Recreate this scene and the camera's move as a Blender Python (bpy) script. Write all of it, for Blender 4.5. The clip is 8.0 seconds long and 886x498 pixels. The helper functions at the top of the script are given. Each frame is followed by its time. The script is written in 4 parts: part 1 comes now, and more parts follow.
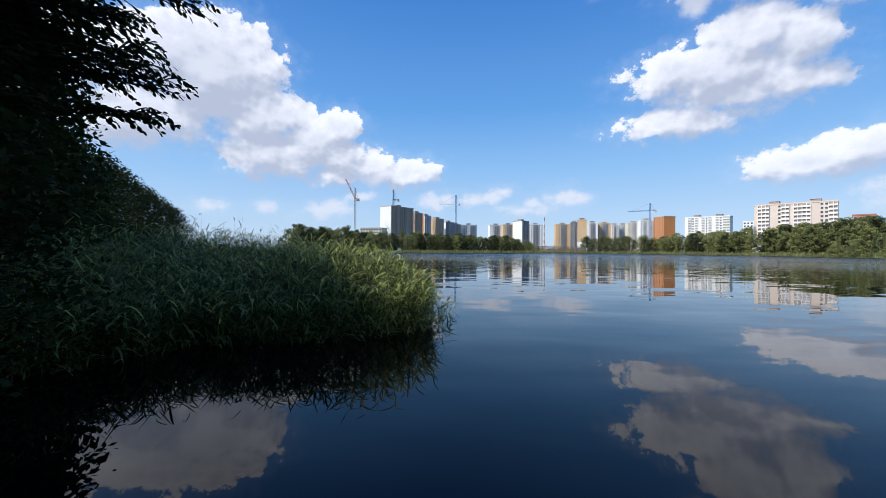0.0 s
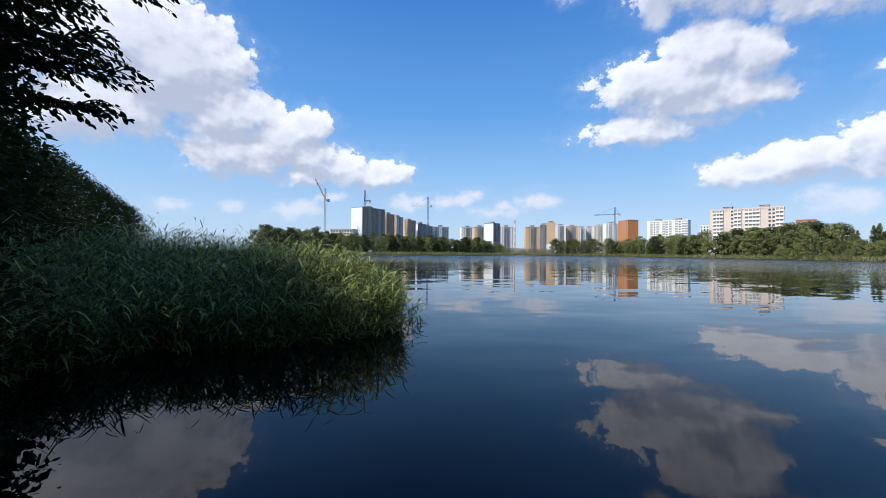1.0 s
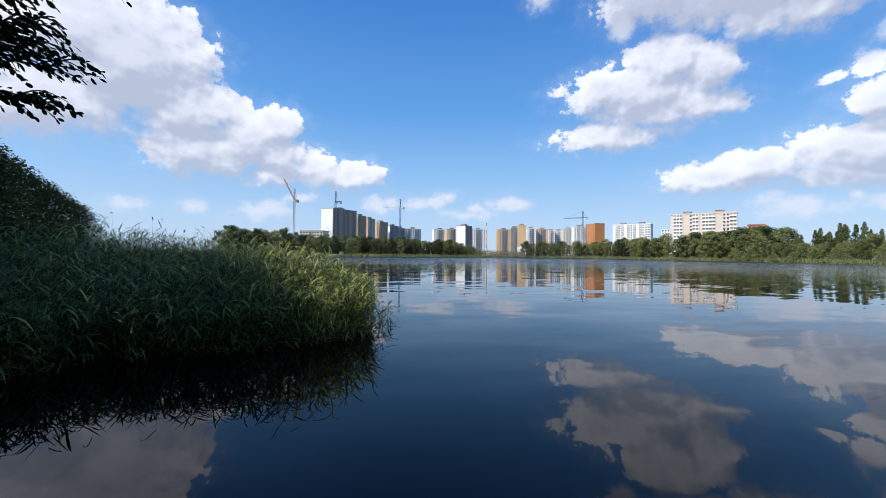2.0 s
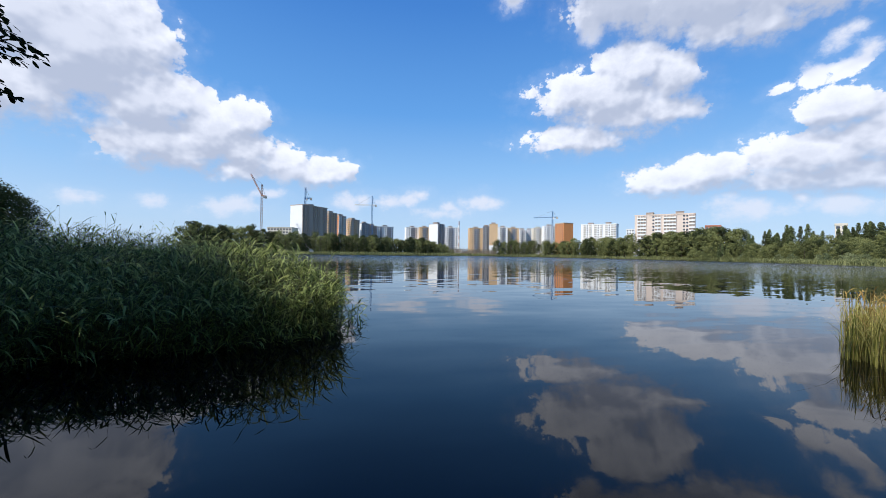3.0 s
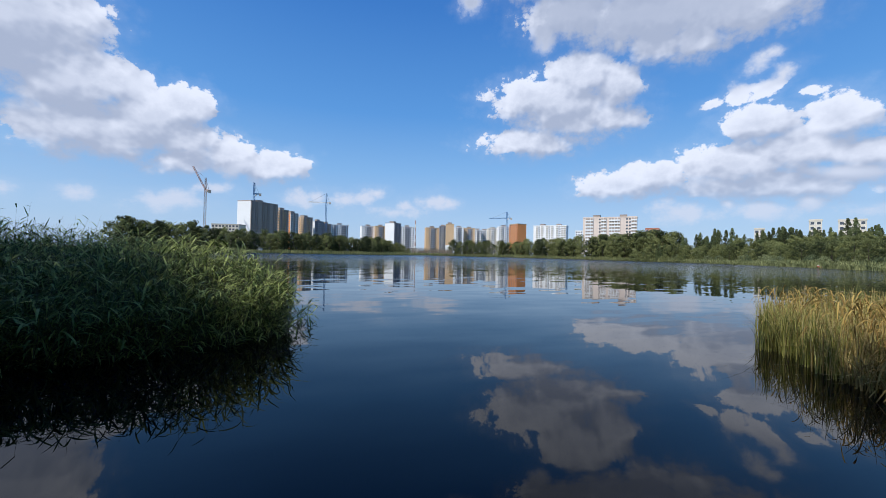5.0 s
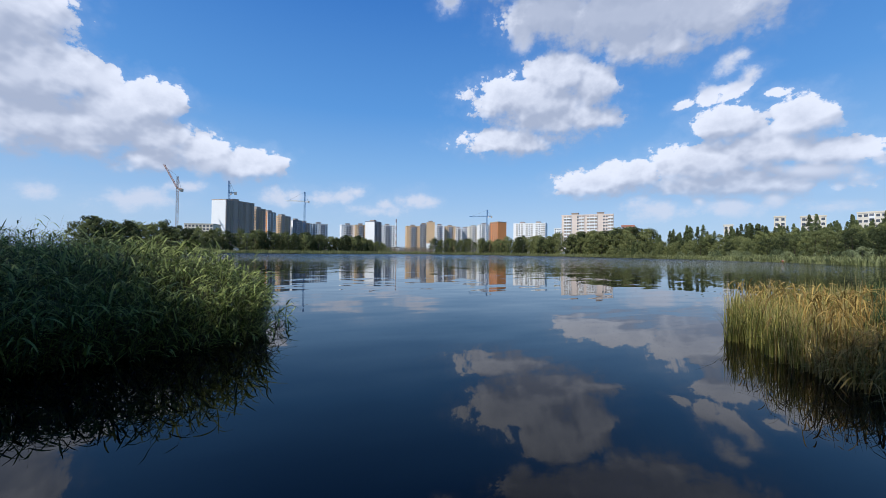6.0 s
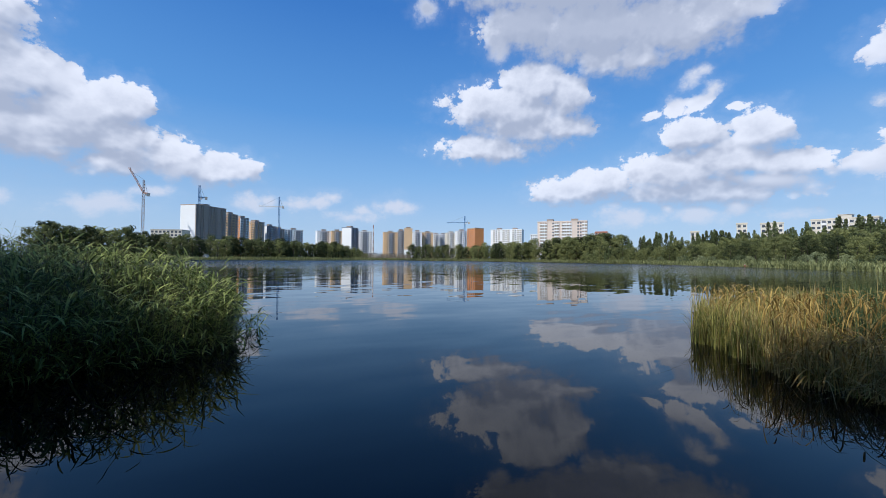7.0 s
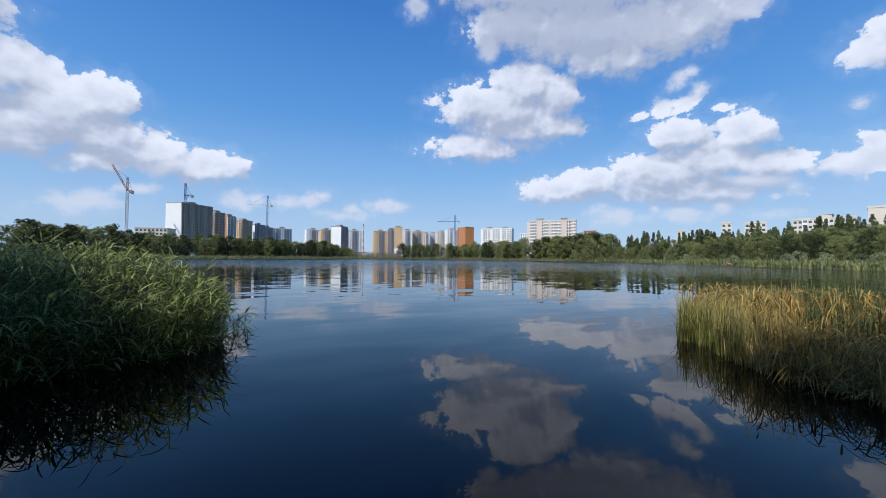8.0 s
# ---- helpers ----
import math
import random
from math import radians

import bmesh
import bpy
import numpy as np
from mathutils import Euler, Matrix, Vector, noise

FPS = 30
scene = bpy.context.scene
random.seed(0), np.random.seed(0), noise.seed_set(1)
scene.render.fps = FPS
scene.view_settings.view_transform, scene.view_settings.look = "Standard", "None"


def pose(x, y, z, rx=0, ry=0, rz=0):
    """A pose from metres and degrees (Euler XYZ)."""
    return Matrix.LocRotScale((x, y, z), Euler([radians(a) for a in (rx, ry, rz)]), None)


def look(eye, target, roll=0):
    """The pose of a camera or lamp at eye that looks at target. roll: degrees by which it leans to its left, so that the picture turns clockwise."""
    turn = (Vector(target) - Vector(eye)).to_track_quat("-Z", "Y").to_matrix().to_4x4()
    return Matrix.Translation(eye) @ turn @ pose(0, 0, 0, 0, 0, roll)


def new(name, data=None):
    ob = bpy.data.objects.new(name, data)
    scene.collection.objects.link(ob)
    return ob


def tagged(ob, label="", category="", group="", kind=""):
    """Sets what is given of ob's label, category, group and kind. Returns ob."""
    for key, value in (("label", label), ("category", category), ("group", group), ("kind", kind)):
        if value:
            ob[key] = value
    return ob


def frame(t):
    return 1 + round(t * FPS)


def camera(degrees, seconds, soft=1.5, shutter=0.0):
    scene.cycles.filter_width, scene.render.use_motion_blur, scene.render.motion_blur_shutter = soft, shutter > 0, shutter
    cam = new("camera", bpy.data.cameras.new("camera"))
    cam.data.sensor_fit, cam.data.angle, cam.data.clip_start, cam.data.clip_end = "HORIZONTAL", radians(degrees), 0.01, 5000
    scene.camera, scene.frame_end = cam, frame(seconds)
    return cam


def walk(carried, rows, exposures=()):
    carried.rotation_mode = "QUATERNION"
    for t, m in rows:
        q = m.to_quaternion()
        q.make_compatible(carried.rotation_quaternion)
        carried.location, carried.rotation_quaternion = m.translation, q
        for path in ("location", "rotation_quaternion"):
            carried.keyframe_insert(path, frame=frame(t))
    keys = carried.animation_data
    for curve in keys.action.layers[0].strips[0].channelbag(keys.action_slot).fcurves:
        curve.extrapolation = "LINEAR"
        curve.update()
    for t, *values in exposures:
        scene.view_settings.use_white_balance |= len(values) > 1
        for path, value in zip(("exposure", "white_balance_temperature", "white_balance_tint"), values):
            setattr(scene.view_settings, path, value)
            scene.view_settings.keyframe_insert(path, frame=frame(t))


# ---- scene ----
# camera: stands on the bank and turns slowly to the right, swung on an arm's length
cam = camera(98.7, 8.0, soft=0.3)
EYE = 1.7
TURN = [
    (0.0, 0.00, 0.19, -0.44), (0.5, -1.63, 0.52, -0.24), (1.0, -4.23, 0.50, -0.58), (1.5, -6.43, 0.84, -0.69), (3.0, -12.54, 0.65, -0.91),
    (3.5, -15.06, 0.70, -1.21), (4.0, -17.58, 0.87, -1.05), (4.5, -18.30, 0.86, -1.30), (6.0, -21.96, 0.49, -0.71), (6.5, -23.66, 0.83, -0.60),
    (7.0, -25.30, 1.45, -0.53), (7.5, -26.34, 1.40, -0.77), (8.0, -26.76, 1.30, -0.51)]
ARM = 0.5
walk(cam, [(t, pose(ARM * math.sin(radians(-yaw)), ARM * (math.cos(radians(yaw)) - 1), EYE, 90 + pitch, roll, yaw))
           for t, yaw, pitch, roll in TURN], exposures=[(0.0, 0.12, 6350, 10), (3.5, 0.12, 6300, 10), (4.5, -0.08, 6070, 10), (8.0, -0.12, 6070, 10)])

# ---- sun and sky ----
SUN_AZ, SUN_EL = 110.0, 47.0     # degrees to the left of the first view, degrees up
sun = new("sun", bpy.data.lights.new("sun", "SUN"))
sun.data.energy, sun.data.angle, sun.data.color = 5.0, radians(0.6), (1.0, 0.94, 0.85)
sun_from = Vector((-math.sin(radians(SUN_AZ)) * math.cos(radians(SUN_EL)), math.cos(radians(SUN_AZ)) * math.cos(radians(SUN_EL)),
                   math.sin(radians(SUN_EL))))
sun.matrix_world = look(sun_from * 100, (0, 0, 0))

world = bpy.data.worlds.new("world")
scene.world = world
world.use_nodes = True
wt = world.node_tree
wt.nodes.clear()


def math_node(tree, op, a, b=None, c=None, clamp=False):
    n = tree.nodes.new("ShaderNodeMath")
    n.operation, n.use_clamp = op, clamp
    for i, v in enumerate((a, b, c)):
        if v is None:
            continue
        if isinstance(v, (int, float)):
            n.inputs[i].default_value = v
        else:
            tree.links.new(v, n.inputs[i])
    return n.outputs[0]


# one field of clouds over the sky: x is degrees to the right, y degrees up
def cloud_group(name):
    group = bpy.data.node_groups.new(name, "ShaderNodeTree")
    group.interface.new_socket("at", in_out="INPUT", socket_type="NodeSocketVector")
    group.interface.new_socket("thickness", in_out="OUTPUT", socket_type="NodeSocketFloat")
    return group, group.nodes.new("NodeGroupInput"), group.nodes.new("NodeGroupOutput")


field, f_in, f_out = cloud_group("cloud_field")
nearest = [None]


def puff(az, el, wide, high, slope):
    c, k = math.cos(radians(slope)), math.sin(radians(slope))
    sides = []
    for ax, ay in ((c / wide, k / wide), (-k / high, c / high)):
        dot = field.nodes.new("ShaderNodeVectorMath")
        dot.operation = "DOT_PRODUCT"
        field.links.new(f_in.outputs[0], dot.inputs[0])
        dot.inputs[1].default_value = (ax, ay, -(-az * ax + el * ay))     # the third of "at" is 1
        sides.append(dot.outputs["Value"])
    both = math_node(field, "MULTIPLY_ADD", sides[0], sides[0], math_node(field, "MULTIPLY", sides[1], sides[1]))
    reach = math_node(field, "SQRT", both)
    # distance to the rim in degrees, so that all rims are equally crisp
    d = math_node(field, "MULTIPLY_ADD", reach, -min(wide, high) ** 0.6, min(wide, high) ** 0.6)
    nearest[0] = d if nearest[0] is None else math_node(field, "SMOOTH_MAX", nearest[0], d, 0.5)


# the long bank of cumulus that runs down to the horizon
puff(22.6, 18.0, 2.4, 2.8, 20)
puff(19.3, 14.7, 5.9, 3.2, 15)
puff(16.0, 16.8, 3.5, 2.3, 15)
puff(21.2, 12.0, 6.1, 2.0, 14)
puff(15.4, 13.5, 3.7, 2.3, 12)
puff(15.1, 11.1, 4.5, 1.7, 11)
puff(10.5, 12.2, 2.8, 1.9, 10)
puff(5.7, 11.2, 3.7, 1.9, 8)
puff(31.0, 21.5, 8.1, 6.3, 12)
puff(26.0, 17.2, 5.0, 4.0, 15)
puff(25.0, 13.2, 5.5, 2.8, 12)
puff(35.8, 22.8, 7.3, 4.1, 15)
puff(38.4, 15.5, 7.8, 3.7, 12)
puff(48.0, 20.0, 8.0, 5.0, 5)
# the lone cumulus in the middle
puff(-35.5, 21.3, 8.7, 3.1, -2)
puff(-39.1, 24.3, 4.9, 2.7, -4)
puff(-43.4, 22.4, 3.0, 2.7, -5)
puff(-42.4, 18.7, 3.8, 1.9, -4)
puff(-31.3, 22.1, 3.6, 2.4, -1)
puff(-32.2, 16.2, 6.5, 1.8, -1)
puff(-37.2, 18.7, 6.6, 2.1, -2)
# the broad cumulus over the hill
puff(-43.8, 9.8, 4.7, 1.8, -2)
puff(-48.2, 10.7, 3.3, 1.8, -3)
puff(-56.3, 11.4, 5.4, 2.3, -5)
puff(-61.7, 12.2, 6.2, 2.2, -7)
puff(-66.2, 11.2, 3.4, 1.6, -8)
puff(-69.2, 11.0, 2.2, 1.0, -9)
puff(-65.2, 14.9, 2.4, 2.1, -10)
puff(-58.5, 15.6, 3.2, 2.0, -8)
puff(-59.4, 8.8, 8.0, 1.7, -4)
# the grey one overhead and its scraps
puff(-47.3, 29.6, 12.0, 3.6, -8)
puff(-48.0, 26.4, 5.2, 1.9, -8)
puff(-56.3, 28.2, 7.2, 3.3, -13)
puff(-52.3, 26.0, 4.1, 2.1, -10)
puff(-37.4, 31.4, 7.0, 3.0, -4)
puff(-43.4, 35.2, 23.5, 3.4, -7)
puff(-60.6, 28.6, 3.8, 2.2, -15)
# those further right
puff(-77.5, 20.9, 2.4, 1.8, -21)

field.links.new(nearest[0], f_out.inputs[0])

# scraps, and the smaller heads
field, f_in, f_out = cloud_group("cloud_scraps")
nearest = [None]
puff(20.7, 17.9, 2.2, 2.1, 18)
puff(13.7, 17.1, 1.4, 1.6, 14)
puff(9.3, 11.1, 3.6, 1.5, 9)
puff(3.1, 11.4, 2.2, 1.3, 7)
puff(24.8, 24.8, 1.1, 1.1, 10)
puff(-66.9, 14.3, 1.3, 0.8, -10)
puff(-65.2, 9.3, 4.6, 1.4, -6)
puff(-50.9, 5.8, 3.27, 1.23, -2)
puff(-49.0, 6.7, 1.59, 0.94, -2)
puff(-55.9, 6.7, 0.57, 0.51, -3)
puff(-59.0, 5.8, 2.79, 1.09, -3)
puff(-63.0, 6.6, 1.23, 0.8, -5)
puff(-67.1, 5.4, 1.95, 0.51, -6)
puff(-69.6, 8.2, 0.99, 0.66, -6)
puff(-71.0, 9.4, 0.51, 0.39, -8)
puff(-33.7, 29.9, 2.0, 2.3, -3)
puff(-43.5, 27.4, 0.99, 1.09, -7)
puff(-65.0, 28.2, 2.3, 1.3, -18)
puff(-22.6, 33.6, 1.7, 1.1, 2)
puff(-58.6, 21.9, 1.35, 0.87, 24)
puff(-59.8, 22.7, 0.75, 0.58, 20)
puff(-59.6, 19.4, 1.71, 0.66, 30)
puff(-60.7, 20.3, 0.57, 0.8, 0)
puff(-56.6, 19.1, 1.11, 1.09, 40)
puff(-54.2, 18.5, 0.87, 0.39, 15)
puff(-62.9, 18.0, 0.75, 0.34, 0)
puff(-75.2, 20.5, 2.1, 1.4, -19)
puff(-74.4, 15.6, 0.57, 0.51, -15)
puff(-74.1, 10.0, 2.0, 1.4, -9)
puff(-76.1, 10.6, 2.1, 1.7, -11)
puff(17.6, 5.6, 3.03, 0.94, 5)
puff(15.8, 6.1, 1.83, 1.09, 5)
puff(11.8, 7.8, 1.71, 0.58, 6)
puff(1.6, 7.3, 2.07, 1.09, 4)
puff(-0.4, 7.7, 1.35, 0.87, 4)
puff(-4.4, 7.4, 2.07, 0.94, 3)
puff(-7.0, 7.9, 1.59, 0.8, 8)
puff(-9.0, 8.6, 0.99, 0.58, 10)
puff(-9.6, 6.2, 1.59, 0.51, 8)
puff(-13.4, 6.9, 1.11, 0.73, 0)
puff(-15.4, 7.7, 0.99, 0.58, 0)
puff(-18.0, 7.6, 1.71, 1.23, 0)
puff(-19.6, 7.3, 1.23, 0.66, 0)
puff(-12.0, 5.9, 2.79, 0.51, 0)
puff(31.8, 5.5, 1.35, 0.58, 3)
puff(25.1, 5.7, 1.23, 0.66, 3)
field.links.new(nearest[0], f_out.inputs[0])
scraps, field = field, bpy.data.node_groups["cloud_field"]

# the billows that break up the clouds' rims and tops
billow = bpy.data.node_groups.new("cloud_billow", "ShaderNodeTree")
billow.interface.new_socket("at", in_out="INPUT", socket_type="NodeSocketVector")
billow.interface.new_socket("height", in_out="OUTPUT", socket_type="NodeSocketFloat")
b_in, b_out = billow.nodes.new("NodeGroupInput"), billow.nodes.new("NodeGroupOutput")


def billow_noise(scale, detail, rough, gain, stretch):
    m = billow.nodes.new("ShaderNodeMapping")
    m.inputs["Scale"].default_value = (1, stretch, 1)
    billow.links.new(b_in.outputs[0], m.inputs[0])
    n = billow.nodes.new("ShaderNodeTexNoise")
    n.noise_dimensions = "2D"
    n.inputs["Scale"].default_value, n.inputs["Detail"].default_value, n.inputs["Roughness"].default_value = scale, detail, rough
    billow.links.new(m.outputs[0], n.inputs["Vector"])
    return math_node(billow, "MULTIPLY_ADD", n.outputs["Fac"], gain, -gain / 2)


def billow_heads(scale, detail, gain, stretch):
    """Rounded heads like cauliflower, smaller ones on the larger."""
    m = billow.nodes.new("ShaderNodeMapping")
    m.inputs["Scale"].default_value = (1, stretch, 1)
    billow.links.new(b_in.outputs[0], m.inputs[0])
    n = billow.nodes.new("ShaderNodeTexVoronoi")
    n.voronoi_dimensions, n.feature, n.normalize = "2D", "F1", True
    n.inputs["Scale"].default_value, n.inputs["Detail"].default_value, n.inputs["Roughness"].default_value = scale, detail, 0.55
    n.inputs["Lacunarity"].default_value = 2.3
    billow.links.new(m.outputs[0], n.inputs["Vector"])
    return math_node(billow, "MULTIPLY_ADD", n.outputs["Distance"], -gain, gain * 0.4)


billow.links.new(math_node(billow, "ADD", billow_noise(0.32, 9, 0.61, 2.0, 1.3), billow_heads(0.45, 3, 1.7, 1.2)), b_out.inputs[0])
billow.interface.new_socket("swell", in_out="OUTPUT", socket_type="NodeSocketFloat")
billow.links.new(math_node(billow, "ADD", billow_noise(0.26, 3.0, 0.5, 1.7, 1.3), billow_heads(0.45, 1.0, 1.4, 1.2)), b_out.inputs[1])

coords = wt.nodes.new("ShaderNodeTexCoord")
split = wt.nodes.new("ShaderNodeSeparateXYZ")
wt.links.new(coords.outputs["Generated"], split.inputs[0])
az_r = math_node(wt, "MULTIPLY", math_node(wt, "ARCTAN2", split.outputs[0], split.outputs[1]), 180 / math.pi)
el_d = math_node(wt, "MULTIPLY", math_node(wt, "ARCSINE", split.outputs[2]), 180 / math.pi)


def sample(group, d_az, d_el):
    at = wt.nodes.new("ShaderNodeVectorMath")
    wt.links.new(dome.outputs[0], at.inputs[0])
    at.inputs[1].default_value = (d_az, d_el, 0)
    g = wt.nodes.new("ShaderNodeGroup")
    g.node_tree = group
    wt.links.new(at.outputs[0], g.inputs[0])
    return g.outputs


dome = wt.nodes.new("ShaderNodeCombineXYZ")
wt.links.new(az_r, dome.inputs[0])
wt.links.new(el_d, dome.inputs[1])
dome.inputs[2].default_value = 1.0
lumps, swelling = sample(billow, 0.0, 0.0)
mass, scrap = sample(field, 0.0, 0.0)[0], sample(scraps, 0.0, 0.0)[0]
shape = math_node(wt, "MAXIMUM", mass, scrap)
here = math_node(wt, "ADD", math_node(wt, "ADD", shape, lumps), 0.27)
# how much cloud stands between this spot and the light from above
relief = math_node(wt, "SUBTRACT", sample(billow, -0.5, 0.9)[1], swelling)
bulk = math_node(wt, "SUBTRACT", sample(field, -0.8, 2.2)[0], mass)


def ramp(value, lo, hi, out_lo=0.0, out_hi=1.0, smooth=True):
    n = wt.nodes.new("ShaderNodeMapRange")
    n.interpolation_type = "SMOOTHSTEP" if smooth else "LINEAR"
    n.inputs["From Min"].default_value, n.inputs["From Max"].default_value = lo, hi
    n.inputs["To Min"].default_value, n.inputs["To Max"].default_value = out_lo, out_hi
    wt.links.new(value, n.inputs["Value"])
    return n.outputs["Result"]


def mix_colour(fac, a, b):
    n = wt.nodes.new("ShaderNodeMix")
    n.data_type = "RGBA"
    for sock, v in ((n.inputs["Factor"], fac), (n.inputs["A"], a), (n.inputs["B"], b)):
        if isinstance(v, (tuple, float, int)):
            sock.default_value = v
        else:
            wt.links.new(v, sock)
    return n.outputs["Result"]


sky = wt.nodes.new("ShaderNodeTexSky")
sky.sky_type = "NISHITA"
sky.sun_disc = False
sky.sun_elevation, sky.sun_rotation = radians(SUN_EL), radians(-SUN_AZ)
sky.air_density, sky.dust_density, sky.ozone_density, sky.altitude = 1.0, 0.6, 2.0, 100
SKY = 0.12
under = ramp(bulk, -0.3, 0.8)
crisp, soft_rim = ramp(here, 0.0, 0.35), ramp(here, -0.3, 1.3)
cover = math_node(wt, "ADD", math_node(wt, "MULTIPLY", soft_rim, under), math_node(wt, "MULTIPLY", crisp, math_node(wt, "SUBTRACT", 1.0, under)))
veil = math_node(wt, "MULTIPLY", ramp(here, -1.2, 0.5), 0.12)
cover = math_node(wt, "MAXIMUM", cover, veil)
lit = ramp(math_node(wt, "MULTIPLY_ADD", relief, 0.65, math_node(wt, "MULTIPLY", bulk, 0.6)), 0.5, -0.75)
deep = ramp(here, 0.3, 2.6)
lit = math_node(wt, "MULTIPLY", lit, math_node(wt, "MULTIPLY_ADD", deep, -0.5, 1.0))
# thin scraps are bright all through
thin = math_node(wt, "MULTIPLY", ramp(math_node(wt, "SUBTRACT", scrap, mass), 0.0, 1.2), 0.6)
lit = math_node(wt, "MULTIPLY_ADD", math_node(wt, "SUBTRACT", 1.0, lit), thin, lit)
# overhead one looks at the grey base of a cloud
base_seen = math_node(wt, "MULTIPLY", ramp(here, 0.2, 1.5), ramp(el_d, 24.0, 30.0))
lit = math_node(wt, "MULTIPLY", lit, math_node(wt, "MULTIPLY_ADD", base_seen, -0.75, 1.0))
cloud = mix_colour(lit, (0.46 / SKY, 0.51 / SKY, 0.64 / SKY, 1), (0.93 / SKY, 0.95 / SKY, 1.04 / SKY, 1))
# haze thins the clouds low down
cover = math_node(wt, "MULTIPLY", cover, ramp(el_d, 1.0, 12.0, 0.6, 0.97))
# summer haze: pale low down, deep blue higher up
haze = wt.nodes.new("ShaderNodeValToRGB")
haze.color_ramp.elements[0].position, haze.color_ramp.elements[0].color = 0.0, (0.50 / SKY, 0.65 / SKY, 0.85 / SKY, 1)
haze.color_ramp.elements[1].position, haze.color_ramp.elements[1].color = 1.0, (0.02 / SKY, 0.11 / SKY, 0.42 / SKY, 1)
for at, rgb in ((0.055, (0.42, 0.61, 0.86)), (0.13, (0.26, 0.51, 0.86)), (0.22, (0.12, 0.36, 0.79)), (0.37, (0.05, 0.22, 0.64))):
    haze.color_ramp.elements.new(at).color = (*[c / SKY for c in rgb], 1)
wt.links.new(ramp(el_d, 0.0, 90.0, smooth=False), haze.inputs[0])
air = mix_colour(0.82, sky.outputs[0], haze.outputs[0])
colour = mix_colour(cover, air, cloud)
back = wt.nodes.new("ShaderNodeBackground")
back.inputs["Strength"].default_value = SKY
wt.links.new(colour, back.inputs["Color"])
w_out = wt.nodes.new("ShaderNodeOutputWorld")
wt.links.new(back.outputs[0], w_out.inputs[0])


# ---- materials ----
def material(name, colour, rough=0.8, vary=0.25, scale=1.0, bump=0.2, metal=0.0, object_random=0.0, leaf=False, tint=None, island=False, stops=(0.25, 0.78)):
    """A plain material whose colour varies at two scales, with fine relief."""
    m = bpy.data.materials.new(name)
    m.use_nodes = True
    t = m.node_tree
    b = t.nodes["Principled BSDF"]
    b.inputs["Roughness"].default_value, b.inputs["Metallic"].default_value = rough, metal
    b.inputs["Specular IOR Level"].default_value = 0.15 if leaf else 0.4
    tc = t.nodes.new("ShaderNodeTexCoord")
    big, fine = t.nodes.new("ShaderNodeTexNoise"), t.nodes.new("ShaderNodeTexNoise")
    big.inputs["Scale"].default_value, big.inputs["Detail"].default_value = 0.22 * scale, 4
    fine.inputs["Scale"].default_value, fine.inputs["Detail"].default_value = 7 * scale, 5
    for n in (big, fine):
        t.links.new(tc.outputs["Object"], n.inputs["Vector"])
    fac = math_node(t, "MULTIPLY_ADD", big.outputs["Fac"], 0.6, math_node(t, "MULTIPLY", fine.outputs["Fac"], 0.4))
    if object_random:
        info = t.nodes.new("ShaderNodeObjectInfo")
        fac = math_node(t, "ADD", fac, math_node(t, "MULTIPLY_ADD", info.outputs["Random"], object_random, -object_random / 2))
    if island:
        geo = t.nodes.new("ShaderNodeNewGeometry")
        fac = math_node(t, "ADD", fac, math_node(t, "MULTIPLY_ADD", geo.outputs["Random Per Island"], 0.7, -0.35))
    cr = t.nodes.new("ShaderNodeValToRGB")
    dark = tuple(c * (1 - vary) for c in colour)
    light = tint or tuple(min(1, c * (1 + vary)) for c in colour)
    cr.color_ramp.elements[0].position, cr.color_ramp.elements[0].color = stops[0], (*dark, 1)
    cr.color_ramp.elements[1].position, cr.color_ramp.elements[1].color = stops[1], (*light, 1)
    t.links.new(fac, cr.inputs[0])
    t.links.new(cr.outputs[0], b.inputs["Base Color"])
    if bump:
        bp = t.nodes.new("ShaderNodeBump")
        bp.inputs["Strength"].default_value, bp.inputs["Distance"].default_value = bump, 0.02 / scale
        t.links.new(fine.outputs["Fac"], bp.inputs["Height"])
        t.links.new(bp.outputs[0], b.inputs["Normal"])
    if leaf:
        tr, mx = t.nodes.new("ShaderNodeBsdfTranslucent"), t.nodes.new("ShaderNodeMixShader")
        mx.inputs[0].default_value = 0.4 if island else 0.25
        t.links.new(cr.outputs[0], tr.inputs[0])
        t.links.new(b.outputs[0], mx.inputs[1])
        t.links.new(tr.outputs[0], mx.inputs[2])
        t.links.new(mx.outputs[0], t.nodes["Material Output"].inputs[0])
    return m


